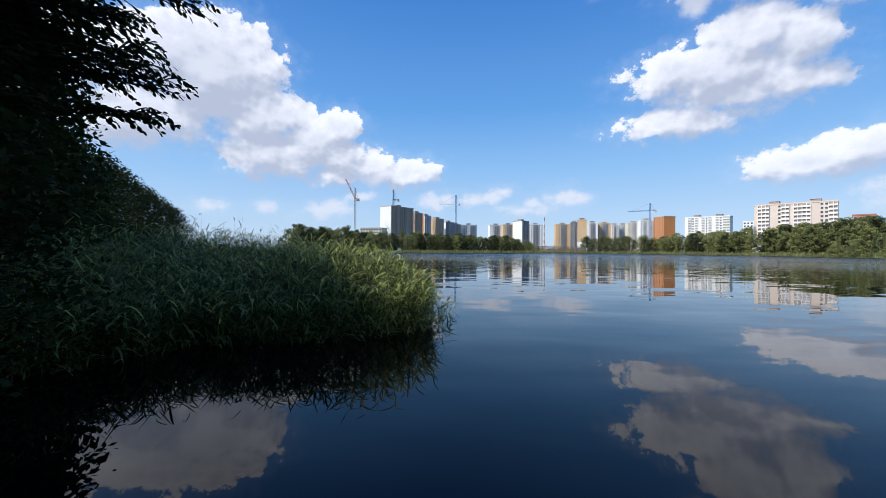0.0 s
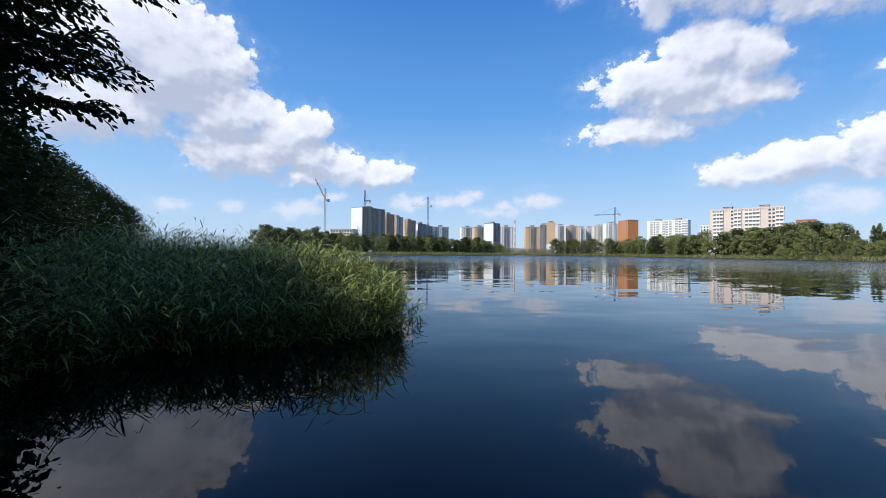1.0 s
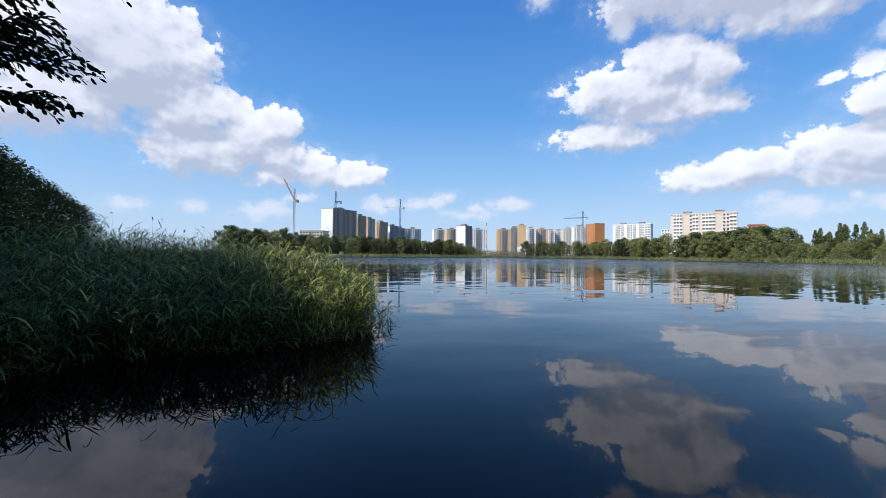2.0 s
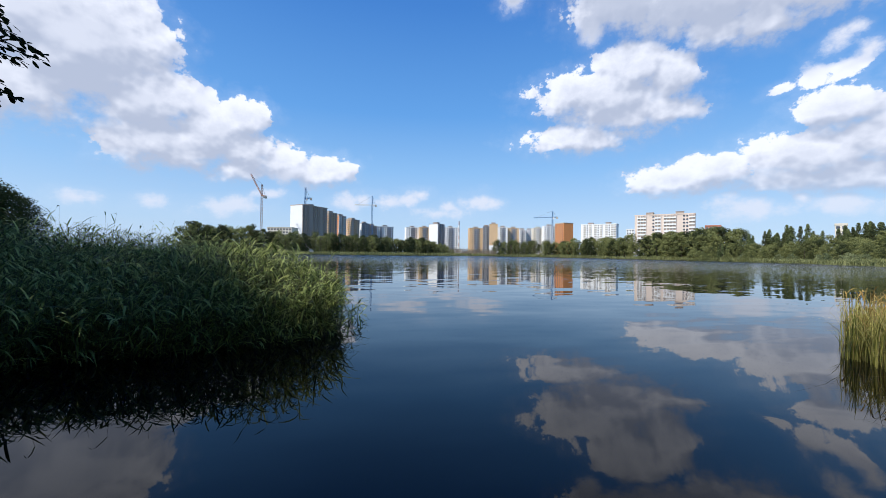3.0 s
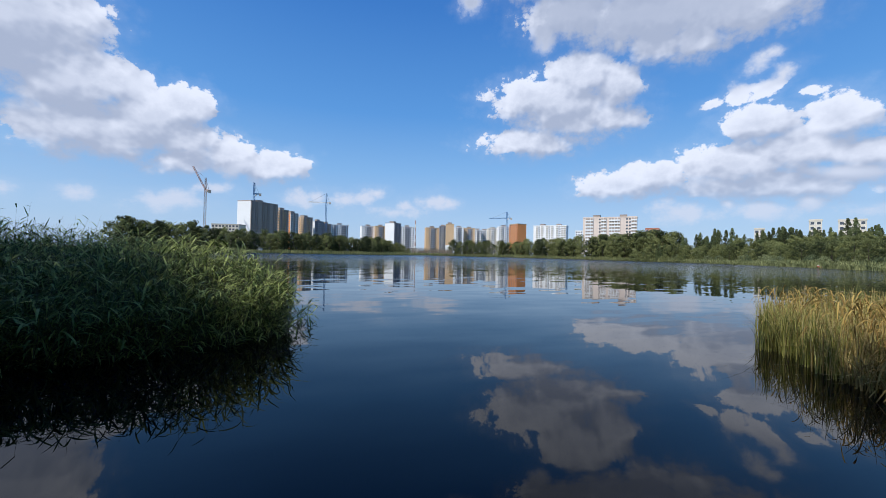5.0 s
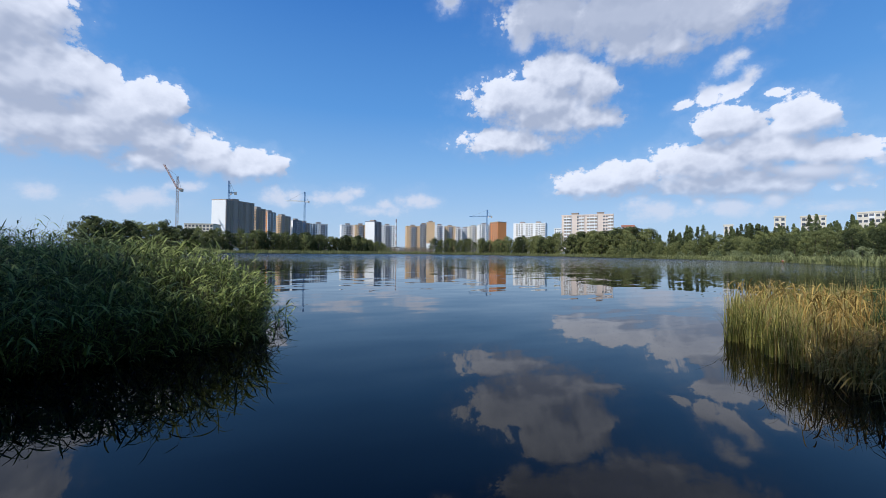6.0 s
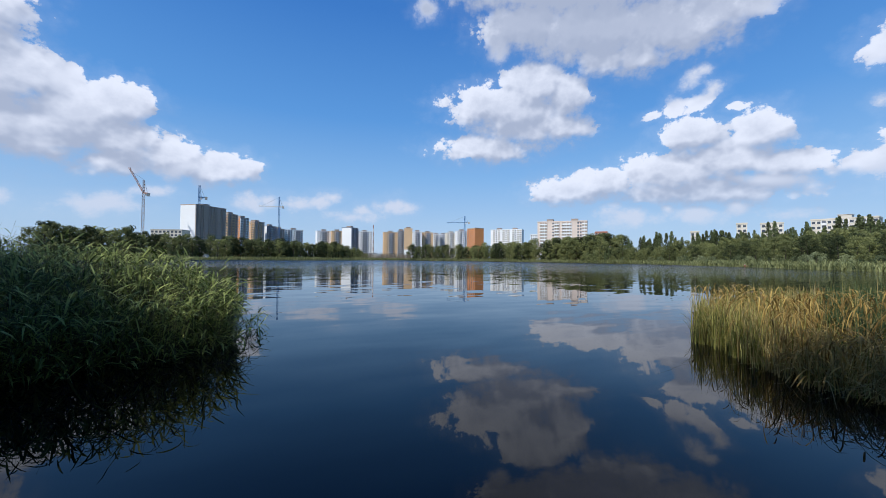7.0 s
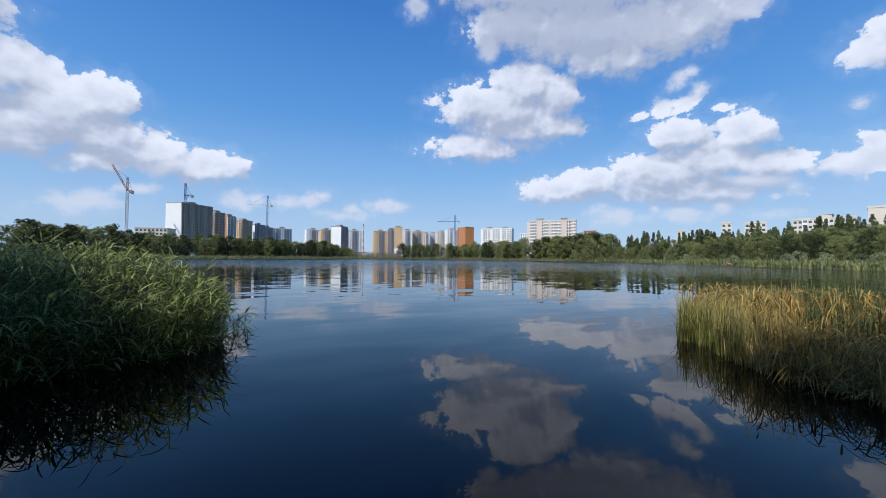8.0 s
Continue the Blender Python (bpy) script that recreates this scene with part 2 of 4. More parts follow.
M = {
    "soil": material("soil_and_grass", (0.06, 0.075, 0.025), 0.95, 0.4, 1.0, 0.5),
    "bark": material("bark", (0.07, 0.055, 0.04), 0.95, 0.4, 2.0, 0.8),
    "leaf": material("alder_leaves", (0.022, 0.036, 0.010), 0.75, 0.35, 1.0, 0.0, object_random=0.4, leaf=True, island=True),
    "wood_leaf": material("wood_leaves", (0.098, 0.125, 0.05), 0.7, 0.5, 1.0, 0.0, object_random=0.8, leaf=True, tint=(0.23, 0.245, 0.09)),
    "willow_leaf": material("willow_leaves", (0.17, 0.215, 0.11), 0.7, 0.35, 1.0, 0.0, object_random=0.5, leaf=True, tint=(0.33, 0.36, 0.18)),
    # lightened to put the haze over the hill into the leaf colour
    "poplar_leaf": material("poplar_leaves", (0.125, 0.15, 0.062), 0.7, 0.4, 1.0, 0.0, object_random=0.5, leaf=True),
    "reed": material("reed_leaves", (0.115, 0.175, 0.035), 0.6, 0.55, 1.0, 0.0, leaf=True, tint=(0.46, 0.52, 0.17), island=True),
    "cattail": material("cattail_leaves", (0.28, 0.31, 0.065), 0.5, 0.45, 1.0, 0.0, leaf=True, tint=(0.62, 0.55, 0.18), island=True, stops=(0.28, 0.85)),
    "cattail_gold": material("ripe_cattail_leaves", (0.46, 0.33, 0.1), 0.5, 0.5, 1.0, 0.0, leaf=True, tint=(0.7, 0.55, 0.24), island=True),
    "cattail_blue": material("young_cattail_leaves", (0.06, 0.11, 0.045), 0.6, 0.45, 1.0, 0.0, leaf=True, tint=(0.15, 0.2, 0.08), island=True),
    "reed_stem": material("reed_stems", (0.085, 0.085, 0.04), 0.6, 0.4, 1.0, 0.0, island=True),
    "straw": material("withered_leaves", (0.42, 0.26, 0.07), 0.6, 0.45, 1.0, 0.0, leaf=True, tint=(0.62, 0.43, 0.13), island=True),
    "shore": material("shore_reeds", (0.22, 0.25, 0.10), 0.7, 0.3, 1.0, 0.0, leaf=True, tint=(0.38, 0.39, 0.17), island=True),
    "dry": material("dry_twigs", (0.21, 0.17, 0.125), 0.9, 0.4, 1.0, 0.0, island=True),
    "white": material("white_render", (0.8, 0.8, 0.79), 0.85, 0.06, 0.4, 0.1),
    "pink": material("pinkish_panels", (0.68, 0.57, 0.49), 0.85, 0.12, 0.4, 0.1),
    "cream": material("cream_panels", (0.66, 0.6, 0.5), 0.85, 0.12, 0.4, 0.1),
    "tan": material("tan_brick", (0.64, 0.44, 0.26), 0.9, 0.12, 0.4, 0.1),
    "brown": material("brown_brick", (0.42, 0.335, 0.275), 0.9, 0.15, 0.4, 0.1),
    "orange": material("orange_brick", (0.62, 0.25, 0.09), 0.9, 0.12, 0.4, 0.1),
    "red": material("red_brick", (0.42, 0.17, 0.11), 0.9, 0.15, 0.4, 0.1),
    "concrete": material("concrete", (0.46, 0.42, 0.36), 0.9, 0.2, 0.4, 0.2),
    # this and the next are lightened to stand in for distance haze
    "dark": material("dark_cladding_and_loggia_shade", (0.17, 0.185, 0.215), 0.5, 0.3, 0.4, 0.05),
    "dark_rail": material("tinted_balcony_glazing", (0.38, 0.4, 0.44), 0.3, 0.3, 0.4, 0.05),
    "steel_pale": material("pale_red_painted_steel", (0.6, 0.48, 0.43), 0.5, 0.2, 1.0, 0.05),
    "steel_rust": material("rust_red_steel", (0.42, 0.27, 0.22), 0.6, 0.25, 1.0, 0.05),
    "glass": material("window_glass_and_hole_shade", (0.08, 0.09, 0.11), 0.08, 0.3, 0.3, 0.0),
    "roof": material("roof_felt", (0.09, 0.085, 0.085), 0.9, 0.3, 0.5, 0.2),
    "steel_blue": material("blue_painted_steel", (0.06, 0.16, 0.34), 0.5, 0.2, 1.0, 0.05),
    "steel_red": material("red_painted_steel", (0.5, 0.1, 0.05), 0.5, 0.2, 1.0, 0.05),
    "steel_white": material("white_painted_steel", (0.75, 0.74, 0.7), 0.5, 0.12, 1.0, 0.05),
}

# still water: dark below, a mirror above, with wind ripples far out
water_mat = bpy.data.materials.new("lake_water")
water_mat.use_nodes = True
t = water_mat.node_tree
b = t.nodes["Principled BSDF"]
b.inputs["Base Color"].default_value = (0.0003, 0.0005, 0.0028, 1)
b.inputs["Roughness"].default_value, b.inputs["IOR"].default_value = 0.012, 1.3
geo = t.nodes.new("ShaderNodeNewGeometry")
stretch = t.nodes.new("ShaderNodeMapping")
stretch.inputs["Scale"].default_value = (0.4, 1.0, 1.0)
stretch.inputs["Rotation"].default_value = (0, 0, radians(22))
t.links.new(geo.outputs["Position"], stretch.inputs[0])


def water_noise(scale, detail):
    n = t.nodes.new("ShaderNodeTexNoise")
    n.inputs["Scale"].default_value, n.inputs["Detail"].default_value = scale, detail
    t.links.new(stretch.outputs[0], n.inputs["Vector"])
    return n


def vector_node(op, a, b=None, scale=None):
    n = t.nodes.new("ShaderNodeVectorMath")
    n.operation = op
    for i, v in enumerate((a, b)):
        if isinstance(v, tuple):
            n.inputs[i].default_value = v
        elif v is not None:
            t.links.new(v, n.inputs[i])
    if scale is not None:
        if isinstance(scale, float):
            n.inputs["Scale"].default_value = scale
        else:
            t.links.new(scale, n.inputs["Scale"])
    return n.outputs["Value" if op == "LENGTH" else "Vector"]


# the breeze reaches the open water, the bank lies in its lee
lee = t.nodes.new("ShaderNodeMapRange")
lee.interpolation_type = "SMOOTHSTEP"
lee.inputs["From Min"].default_value, lee.inputs["From Max"].default_value = 14.0, 220.0
lee.inputs["To Min"].default_value, lee.inputs["To Max"].default_value = 0.006, 3.5
t.links.new(vector_node("LENGTH", geo.outputs["Position"]), lee.inputs["Value"])
ruffled = t.nodes.new("ShaderNodeMapRange")
ruffled.inputs["From Min"].default_value, ruffled.inputs["From Max"].default_value = 45.0, 180.0
ruffled.inputs["To Min"].default_value, ruffled.inputs["To Max"].default_value = 0.012, 0.2
t.links.new(vector_node("LENGTH", geo.outputs["Position"]), ruffled.inputs["Value"])
t.links.new(ruffled.outputs["Result"], b.inputs["Roughness"])
gust = math_node(t, "MULTIPLY_ADD", water_noise(0.03, 3).outputs["Fac"], 6.0, -2.3, clamp=True)
gust = math_node(t, "MULTIPLY_ADD", gust, 0.5, 0.5)
swell = vector_node("SCALE", vector_node("SUBTRACT", water_noise(1.1, 2).outputs["Color"], (0.5, 0.5, 0.5)), scale=0.058)
ripple = vector_node("SCALE", vector_node("SUBTRACT", water_noise(6.0, 3).outputs["Color"], (0.5, 0.5, 0.5)),
                     scale=math_node(t, "MULTIPLY", lee.outputs["Result"], gust))
slope_xy = vector_node("MULTIPLY", vector_node("ADD", swell, ripple), (0.5, 1.0, 0.0))
t.links.new(vector_node("NORMALIZE", vector_node("ADD", slope_xy, (0.0, 0.0, 1.0))), b.inputs["Normal"])
M["water"] = water_mat


# ---- building blocks ----
def rest(x, y, z=0.0):
    return Matrix.Translation((x, y, z))


def mesh_of(name, verts, faces, mat):
    me = bpy.data.meshes.new(name)
    me.from_pydata([tuple(v) for v in verts], [], [tuple(f) for f in faces])
    me.materials.append(mat)
    me.update()
    return me


def mesh_from(name, bm, mat):
    me = bpy.data.meshes.new(name)
    bm.to_mesh(me)
    bm.free()
    me.materials.append(mat)
    return me


def part(name, data, parent, label="", matrix=None):
    """One mesh object under a thing or a part."""
    ob = new(name, data)
    ob.parent = parent
    if matrix is not None:
        ob.matrix_basis = matrix
    return tagged(ob, label) if label else ob


def thing(name, label, category, matrix, group="", kind="", data=None):
    ob = new(name, data)
    ob.matrix_basis = matrix
    return tagged(ob, label, category, group, kind)


def box(bm, lo, hi):
    """An upright box between two corners."""
    made = bmesh.ops.create_cube(bm, size=1)["verts"]
    for v in made:
        v.co = Vector([(l + h) / 2 + c * (h - l) for l, h, c in zip(lo, hi, v.co)])
    return made


def beam(bm, a, b, thick):
    """A square bar from a to b."""
    a, b = Vector(a), Vector(b)
    made = bmesh.ops.create_cube(bm, size=1)["verts"]
    q = (b - a).to_track_quat("Z", "Y").to_matrix()
    for v in made:
        v.co = (a + b) / 2 + q @ Vector((v.co.x * thick, v.co.y * thick, v.co.z * (b - a).length))


def tube(verts, faces, line, radii, sides=6):
    """A tapered tube along a line of points, added to verts and faces."""
    start = len(verts)
    line = [Vector(p) for p in line]
    for i, p in enumerate(line):
        way = (line[min(i + 1, len(line) - 1)] - line[max(i - 1, 0)]).normalized()
        side = way.cross(Vector((0.31, 0.94, 0.12))).normalized()
        up = side.cross(way)
        for k in range(sides):
            a = 2 * math.pi * k / sides
            verts.append(p + (side * math.cos(a) + up * math.sin(a)) * radii[i])
    for i in range(len(line) - 1):
        for k in range(sides):
            a, c = start + i * sides + k, start + i * sides + (k + 1) % sides
            faces.append((a, c, c + sides, a + sides))
    faces.append([start + k for k in range(sides)][::-1])
    faces.append([start + (len(line) - 1) * sides + k for k in range(sides)])


def polar(az, d):
    return (-math.sin(radians(az)) * d, math.cos(radians(az)) * d)


# ---- lake, ground ----
SHORE = [(-2.6, 1.4), (-5.2, 2.6), (-7.5, 4.5), (-9.5, 8), (-15, 16), (-27, 32), (-38, 49), (-72, 112), (-72, 160), (-25, 228),
         (15, 238), (45, 262), (80, 290), (115, 298), (150, 262), (175, 220), (172, 150), (160, 106), (135, 65), (112, 38),
         (106, 20), (90, 2), (50, -6), (22, -5), (11, -3.5), (6.5, -1.4), (3.5, 0.3), (1, 0.8), (-1.2, 0.9)]


def shore_distance(x, y):
    """Metres to the water's edge: positive on land, negative in the lake (arrays)."""
    x, y = np.asarray(x, float), np.asarray(y, float)
    best, inside = np.full(x.shape, 1e9), np.zeros(x.shape, bool)
    for (ax, ay), (bx, by) in zip(SHORE, SHORE[1:] + SHORE[:1]):
        dx, dy = bx - ax, by - ay
        s = np.clip(((x - ax) * dx + (y - ay) * dy) / (dx * dx + dy * dy), 0, 1)
        best = np.minimum(best, np.hypot(x - ax - s * dx, y - ay - s * dy))
        inside ^= ((ay > y) != (by > y)) & (x < (bx - ax) * (y - ay) / (by - ay + 1e-12) + ax)
    return np.where(inside, -best, best)


def ground_height(x, y):
    x, y = np.asarray(x, float), np.asarray(y, float)
    d = shore_distance(x, y)
    az = np.degrees(np.arctan2(-x, y))
    hill = 7 * np.clip((-az - 42) / 20, 0, 1) * np.clip((97 + az) / 25, 0, 1) * np.clip((d - 12) / 85, 0, 1) ** 1.2
    z = np.where(d < 0, np.maximum(-2.2, d * 0.22), 0.12 + 0.35 * np.clip(d / 3, 0, 1) + 1.2 * np.clip((d - 3) / 60, 0, 1) + hill)
    return z + 0.05 * np.sin(x * 1.7 + y * 0.6) * np.sin(y * 1.3) * np.clip(d, 0, 1)


def z_at(x, y):
    return float(ground_height(np.array([x]), np.array([y]))[0])


rings = [0.0] + list(np.geomspace(0.6, 4600, 150))
spokes = 220
gv, gf = [], []
for r in rings[1:]:
    a = np.linspace(0, 2 * math.pi, spokes, endpoint=False)
    xs, ys = r * np.cos(a), r * np.sin(a)
    gv += list(zip(xs, ys, ground_height(xs, ys)))
gv.append((0, 0, z_at(0, 0)))
for i in range(len(rings) - 2):
    for k in range(spokes):
        p, q = i * spokes + k, i * spokes + (k + 1) % spokes
        gf.append((p, p + spokes, q + spokes, q))
gf += [(len(gv) - 1, k, (k + 1) % spokes) for k in range(spokes)]
ground = thing("ground", "grassy soil of the banks and the hill round the lake", "ground", rest(0, 0), kind="structure", data=mesh_of("ground", gv, gf, M["soil"]))
for p in ground.data.polygons:
    p.use_smooth = True
lake_v = [(-90, -20, 0), (200, -20, 0), (200, 330, 0), (-90, 330, 0)]
water = thing("water", "still dark blue lake that mirrors sky and shore", "lake", rest(0, 0), kind="structure", data=mesh_of("water", lake_v, [(0, 1, 2, 3)], M["water"]))


# ---- trees ----
def leaves(rng, centres, spread, count, size, flat=0.5, outward=False):
    """Many small pointed leaves scattered round centres: vertices and faces."""
    c = np.repeat(np.asarray(centres), count, axis=0)
    n = len(c)
    s = np.repeat(np.broadcast_to(np.asarray(spread, float), (len(centres),)), count)[:, None]
    ball = rng.normal(size=(n, 3))
    ball *= (rng.random((n, 1)) ** (0.18 if outward else 0.45)) / np.linalg.norm(ball, axis=1, keepdims=True)
    c = c + ball * s * (1, 1, 0.75)
    way = rng.normal(size=(n, 3)) * (1, 1, flat)
    way[:, 2] -= 0.25
    way /= np.linalg.norm(way, axis=1, keepdims=True)
    side = np.cross(way, rng.normal(size=(n, 3)) * 0.6 + (0, 0, 1))
    side /= np.linalg.norm(side, axis=1, keepdims=True) + 1e-9
    if outward:
        # leaves on the skin of a clump face away from its middle
        face = ball * (1, 1, 1.2) + rng.normal(size=(n, 3)) * 0.2
        way = np.cross(face, rng.normal(size=(n, 3)))
        way /= np.linalg.norm(way, axis=1, keepdims=True) + 1e-9
        side = np.cross(face, way)
        side /= np.linalg.norm(side, axis=1, keepdims=True) + 1e-9
    size = size * rng.uniform(0.65, 1.25, (n, 1))
    v = np.stack([c - way * size * 0.5, c + side * size * 0.32 + way * size * 0.08, c + way * size * 0.5, c - side * size * 0.32 + way * size * 0.08], axis=1)
    return v.reshape(-1, 3), np.arange(4 * n).reshape(-1, 4)


def tree_meshes(name, seed, height, radius, bare, clumps, count, size, mat, narrow=False, wood=True):
    """A trunk with limbs, and a crown of leaf clumps with gaps."""
    rng = np.random.default_rng(seed)
    verts, faces = [], []
    bend = rng.normal(size=2) * 0.03 * height
    line = [(bend[0] * s * s, bend[1] * s * s, height * 0.93 * s - 0.25) for s in np.linspace(0, 1, 7)]
    r0 = 0.018 * height + 0.03
    tube(verts, faces, line, [r0 * (1 - 0.85 * s) for s in np.linspace(0, 1, 7)], 7)
    centres, spread = [], []
    for i in range(clumps):
        s = (i + rng.random()) / clumps
        z = height * (bare + (1 - bare) * s)
        wide = radius * (math.sin(math.pi * min(1, 0.18 + 0.8 * s)) ** 0.7 if not narrow else (0.25 + 0.6 * math.sin(math.pi * (0.1 + 0.7 * s))) * (1 - s ** 3))
        wide *= rng.uniform(0.35, 1.0) ** 0.5 * rng.uniform(0.8, 1.15)
        a = i * 2.39996 + rng.normal() * 0.5
        p = np.array([math.cos(a) * wide, math.sin(a) * wide, z])
        centres.append(p)
        spread.append(radius * (rng.uniform(0.45, 0.7) * (1 - 0.55 * s * s) if narrow else rng.uniform(0.22, 0.42) if wood else rng.uniform(0.3, 0.48)))
        if wood and i % 3 == 0 and s < 0.85:
            z0 = max(height * bare * 0.7, z - wide * 0.5)
            base = Vector((bend[0] * (z0 / height) ** 2, bend[1] * (z0 / height) ** 2, z0))
            mid = base.lerp(Vector(p), 0.5) + Vector((0, 0, 0.06 * wide))
            tube(verts, faces, [base, mid, Vector(p)], [r0 * 0.3, r0 * 0.2, r0 * 0.06], 5)
    lv, lf = leaves(rng, centres, spread, count, size, outward=not wood)
    return mesh_of(name + "_trunk", verts, faces, M["bark"]), mesh_of(name + "_crown", lv, lf, mat)


def tree(name, label, meshes, x, y, turn, size, category="tree", group="", sink=0.0):
    ob = thing(name, label, category, rest(x, y, z_at(x, y) - sink) @ pose(0, 0, 0, 0, 0, turn) @ Matrix.Diagonal((size, size, size, 1)), group)
    part("trunk", meshes[0], ob)
    part("crown", meshes[1], ob)
    return ob


rng = random.Random(7)
far_kinds = [tree_meshes("far_tree", 10 + i, 11, 3.4, 0.05, 22, 84, 0.55, M["wood_leaf"], wood=False) for i in range(5)]
poplar_kinds = [tree_meshes("poplar", 30 + i, 14, 1.75, 0.04, 46, 50, 0.42, M["poplar_leaf"], narrow=True, wood=False) for i in range(3)]
hill_kinds = [tree_meshes("hill_tree", 80 + i, 11, 3.9, 0.04, 24, 130, 0.42, M["wood_leaf"], wood=False) for i in range(4)]
bush_kinds = [tree_meshes("bush", 40 + i, 4, 2.7, 0.0, 14, 110, 0.3, M["willow_leaf"], wood=False) for i in range(3)]
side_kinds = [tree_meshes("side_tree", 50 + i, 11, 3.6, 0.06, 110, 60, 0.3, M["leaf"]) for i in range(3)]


def along(line, step):
    """Points every step metres along a line, with the way of the line."""
    left = 0.0
    for (ax, ay), (bx, by) in zip(line, line[1:]):
        span = math.hypot(bx - ax, by - ay)
        while left < span:
            yield ax + (bx - ax) * left / span, ay + (by - ay) * left / span, (bx - ax) / span, (by - ay) / span
            left += step
        left -= span


def belt(line, step, rows, row_gap, off, kinds, name, label, group, size, category="tree"):
    """Rows of trees along a shore line, set back to the left of the line's way; size gives a scale from the bearing and the row."""
    for x, y, dx, dy in along(line, step):
        for r in range(rows):
            d = off + r * row_gap + rng.uniform(-1, 1) * row_gap * 0.35
            j = rng.uniform(-1, 1) * step * 0.4
            tx, ty = x - dy * d + dx * j, y + dx * d + dy * j
            s = size(math.degrees(math.atan2(-tx, ty)), r) * rng.uniform(0.84, 1.14)
            tree(name, label, rng.choice(kinds), tx, ty, rng.uniform(0, 360), s, category, group)


WOOD = "dense dark green broadleaf tree of the lakeside wood"
belt([(-70, 190), (-25, 231), (15, 241), (42, 262), (60, 276), (78, 289)], 4.6, 3, 5.5, 5, far_kinds, "tree", WOOD, "far lakeside wood",
     lambda az, r: float(np.interp(az, (-15.2, -12.8, -9.6, 0, 6, 14), (0.3, 0.62, 0.92, 0.92, 0.95, 1.05))) * (1 + 0.05 * r))
belt([(112, 299), (118, 296), (136, 277)], 5, 2, 6, 6, far_kinds, "tree", WOOD, "clump on the far shore", lambda az, r: 1.06)
belt([(139, 275), (150, 262), (175, 220), (174, 185), (172, 155)], 4.4, 3, 7, 6, far_kinds, "tree", WOOD, "wood below the slab houses",
     lambda az, r: 0.98 + 0.02 * max(0, min(16, -az - 28)) + 0.08 * r)
HILL_SHORE = [(172, 155), (160, 106), (135, 65), (112, 38), (106, 20), (93, 4)]
belt(HILL_SHORE, 5.5, 2, 8, 7, hill_kinds, "tree",
     "broadleaf tree in varied greens on the hillside", "hillside wood", lambda az, r: 0.66 + 0.05 * r)


def wood_mass(line, step, rows, row_gap, off, size):
    """The trees behind, too many to tell apart, as one mass of leaves."""
    crowns = []
    for k in far_kinds:
        co = np.empty(len(k[1].vertices) * 3)
        k[1].vertices.foreach_get("co", co)
        crowns.append(co.reshape(-1, 3))
    out = []
    for x, y, dx, dy in along(line, step):
        for r in range(rows):
            d = off + r * row_gap + rng.uniform(-1, 1) * row_gap * 0.4
            tx, ty = x - dy * d + dx * rng.uniform(-3, 3), y + dx * d + dy * rng.uniform(-3, 3)
            s, a = size * rng.uniform(0.65, 1.4), rng.uniform(0, 6.28)
            c = rng.choice(crowns) * s
            out.append(np.stack([c[:, 0] * math.cos(a) - c[:, 1] * math.sin(a) + tx, c[:, 0] * math.sin(a) + c[:, 1] * math.cos(a) + ty,
                                 c[:, 2] + z_at(tx, ty)], 1))
    v = np.concatenate(out)
    return v, np.arange(len(v)).reshape(-1, 4)


wv, wf = wood_mass(HILL_SHORE, 6.5, 5, 10, 23, 0.66)
bv, bf = wood_mass([polar(a, 212) for a in (-46, -52, -58, -64, -70, -76)], 6.5, 3, 8, 0, 0.68)
wv, wf = np.concatenate([wv, bv]), np.concatenate([wf, bf + len(wv)])
thing("hillside_wood", "mixed green wood that covers the hillside", "wood", rest(0, 0), kind="stuff", data=mesh_of("hillside_wood", wv, wf, M["wood_leaf"]))
belt([(172, 150), (160, 106), (135, 65), (112, 38), (106, 20), (93, 4)], 7, 1, 5, 4, bush_kinds, "bush",
     "low rounded pale green willow bush at the water's edge", "bushes on the shore", lambda az, r: 0.72, "bush")
# poplars stand in knots on top of the hill, those of one knot about equally tall
bearing = -47.0
while bearing > -77:
    bearing -= rng.uniform(0.2, 0.75)
    d, knot = 236 + rng.uniform(-7, 7), rng.uniform(0.72, 1.1) * (0.62 if bearing > -51.5 else 1.0)
    for k in range(rng.choice((1, 2, 3, 4))):
        tx, ty = polar(bearing + rng.gauss(0, 0.4), d + rng.gauss(0, 3))
        tree("poplar", "slender dark green poplar on top of the hill", rng.choice(poplar_kinds), tx, ty, rng.uniform(0, 360), knot * rng.uniform(0.8, 1.08), group="poplars on the hill")

# ---- low growth along the far shore ----
def blades(rng, feet, tall, wide, lean, bends=3):
    """Arched blades that stand on feet: vertices and faces."""
    n = len(feet)
    a = rng.uniform(0, 2 * math.pi, n)
    out = np.stack([np.cos(a), np.sin(a), np.zeros(n)], 1)
    side = np.stack([-np.sin(a), np.cos(a), np.zeros(n)], 1)
    h = (np.asarray(tall) * rng.uniform(0.7, 1.15, n))[:, None]
    l = lean * rng.uniform(0.1, 1.0, n)[:, None] * h
    rows = []
    for i in range(bends + 1):
        s = i / bends
        c = feet + out * l * s ** 2.2 + np.array([0, 0, 1]) * h * (s - 0.42 * (l / h) * s ** 2.6)
        w = side * wide * (1 - s) ** 0.6 * 0.5 + side * 0.001
        rows += [c - w, c + w]
    v = np.stack(rows, 1).reshape(-1, 3)
    k = 2 * (bends + 1)
    base = (np.arange(n) * k)[:, None]
    f = np.concatenate([base + np.array([2 * i, 2 * i + 1, 2 * i + 3, 2 * i + 2]) for i in range(bends)], 0)
    return v, f


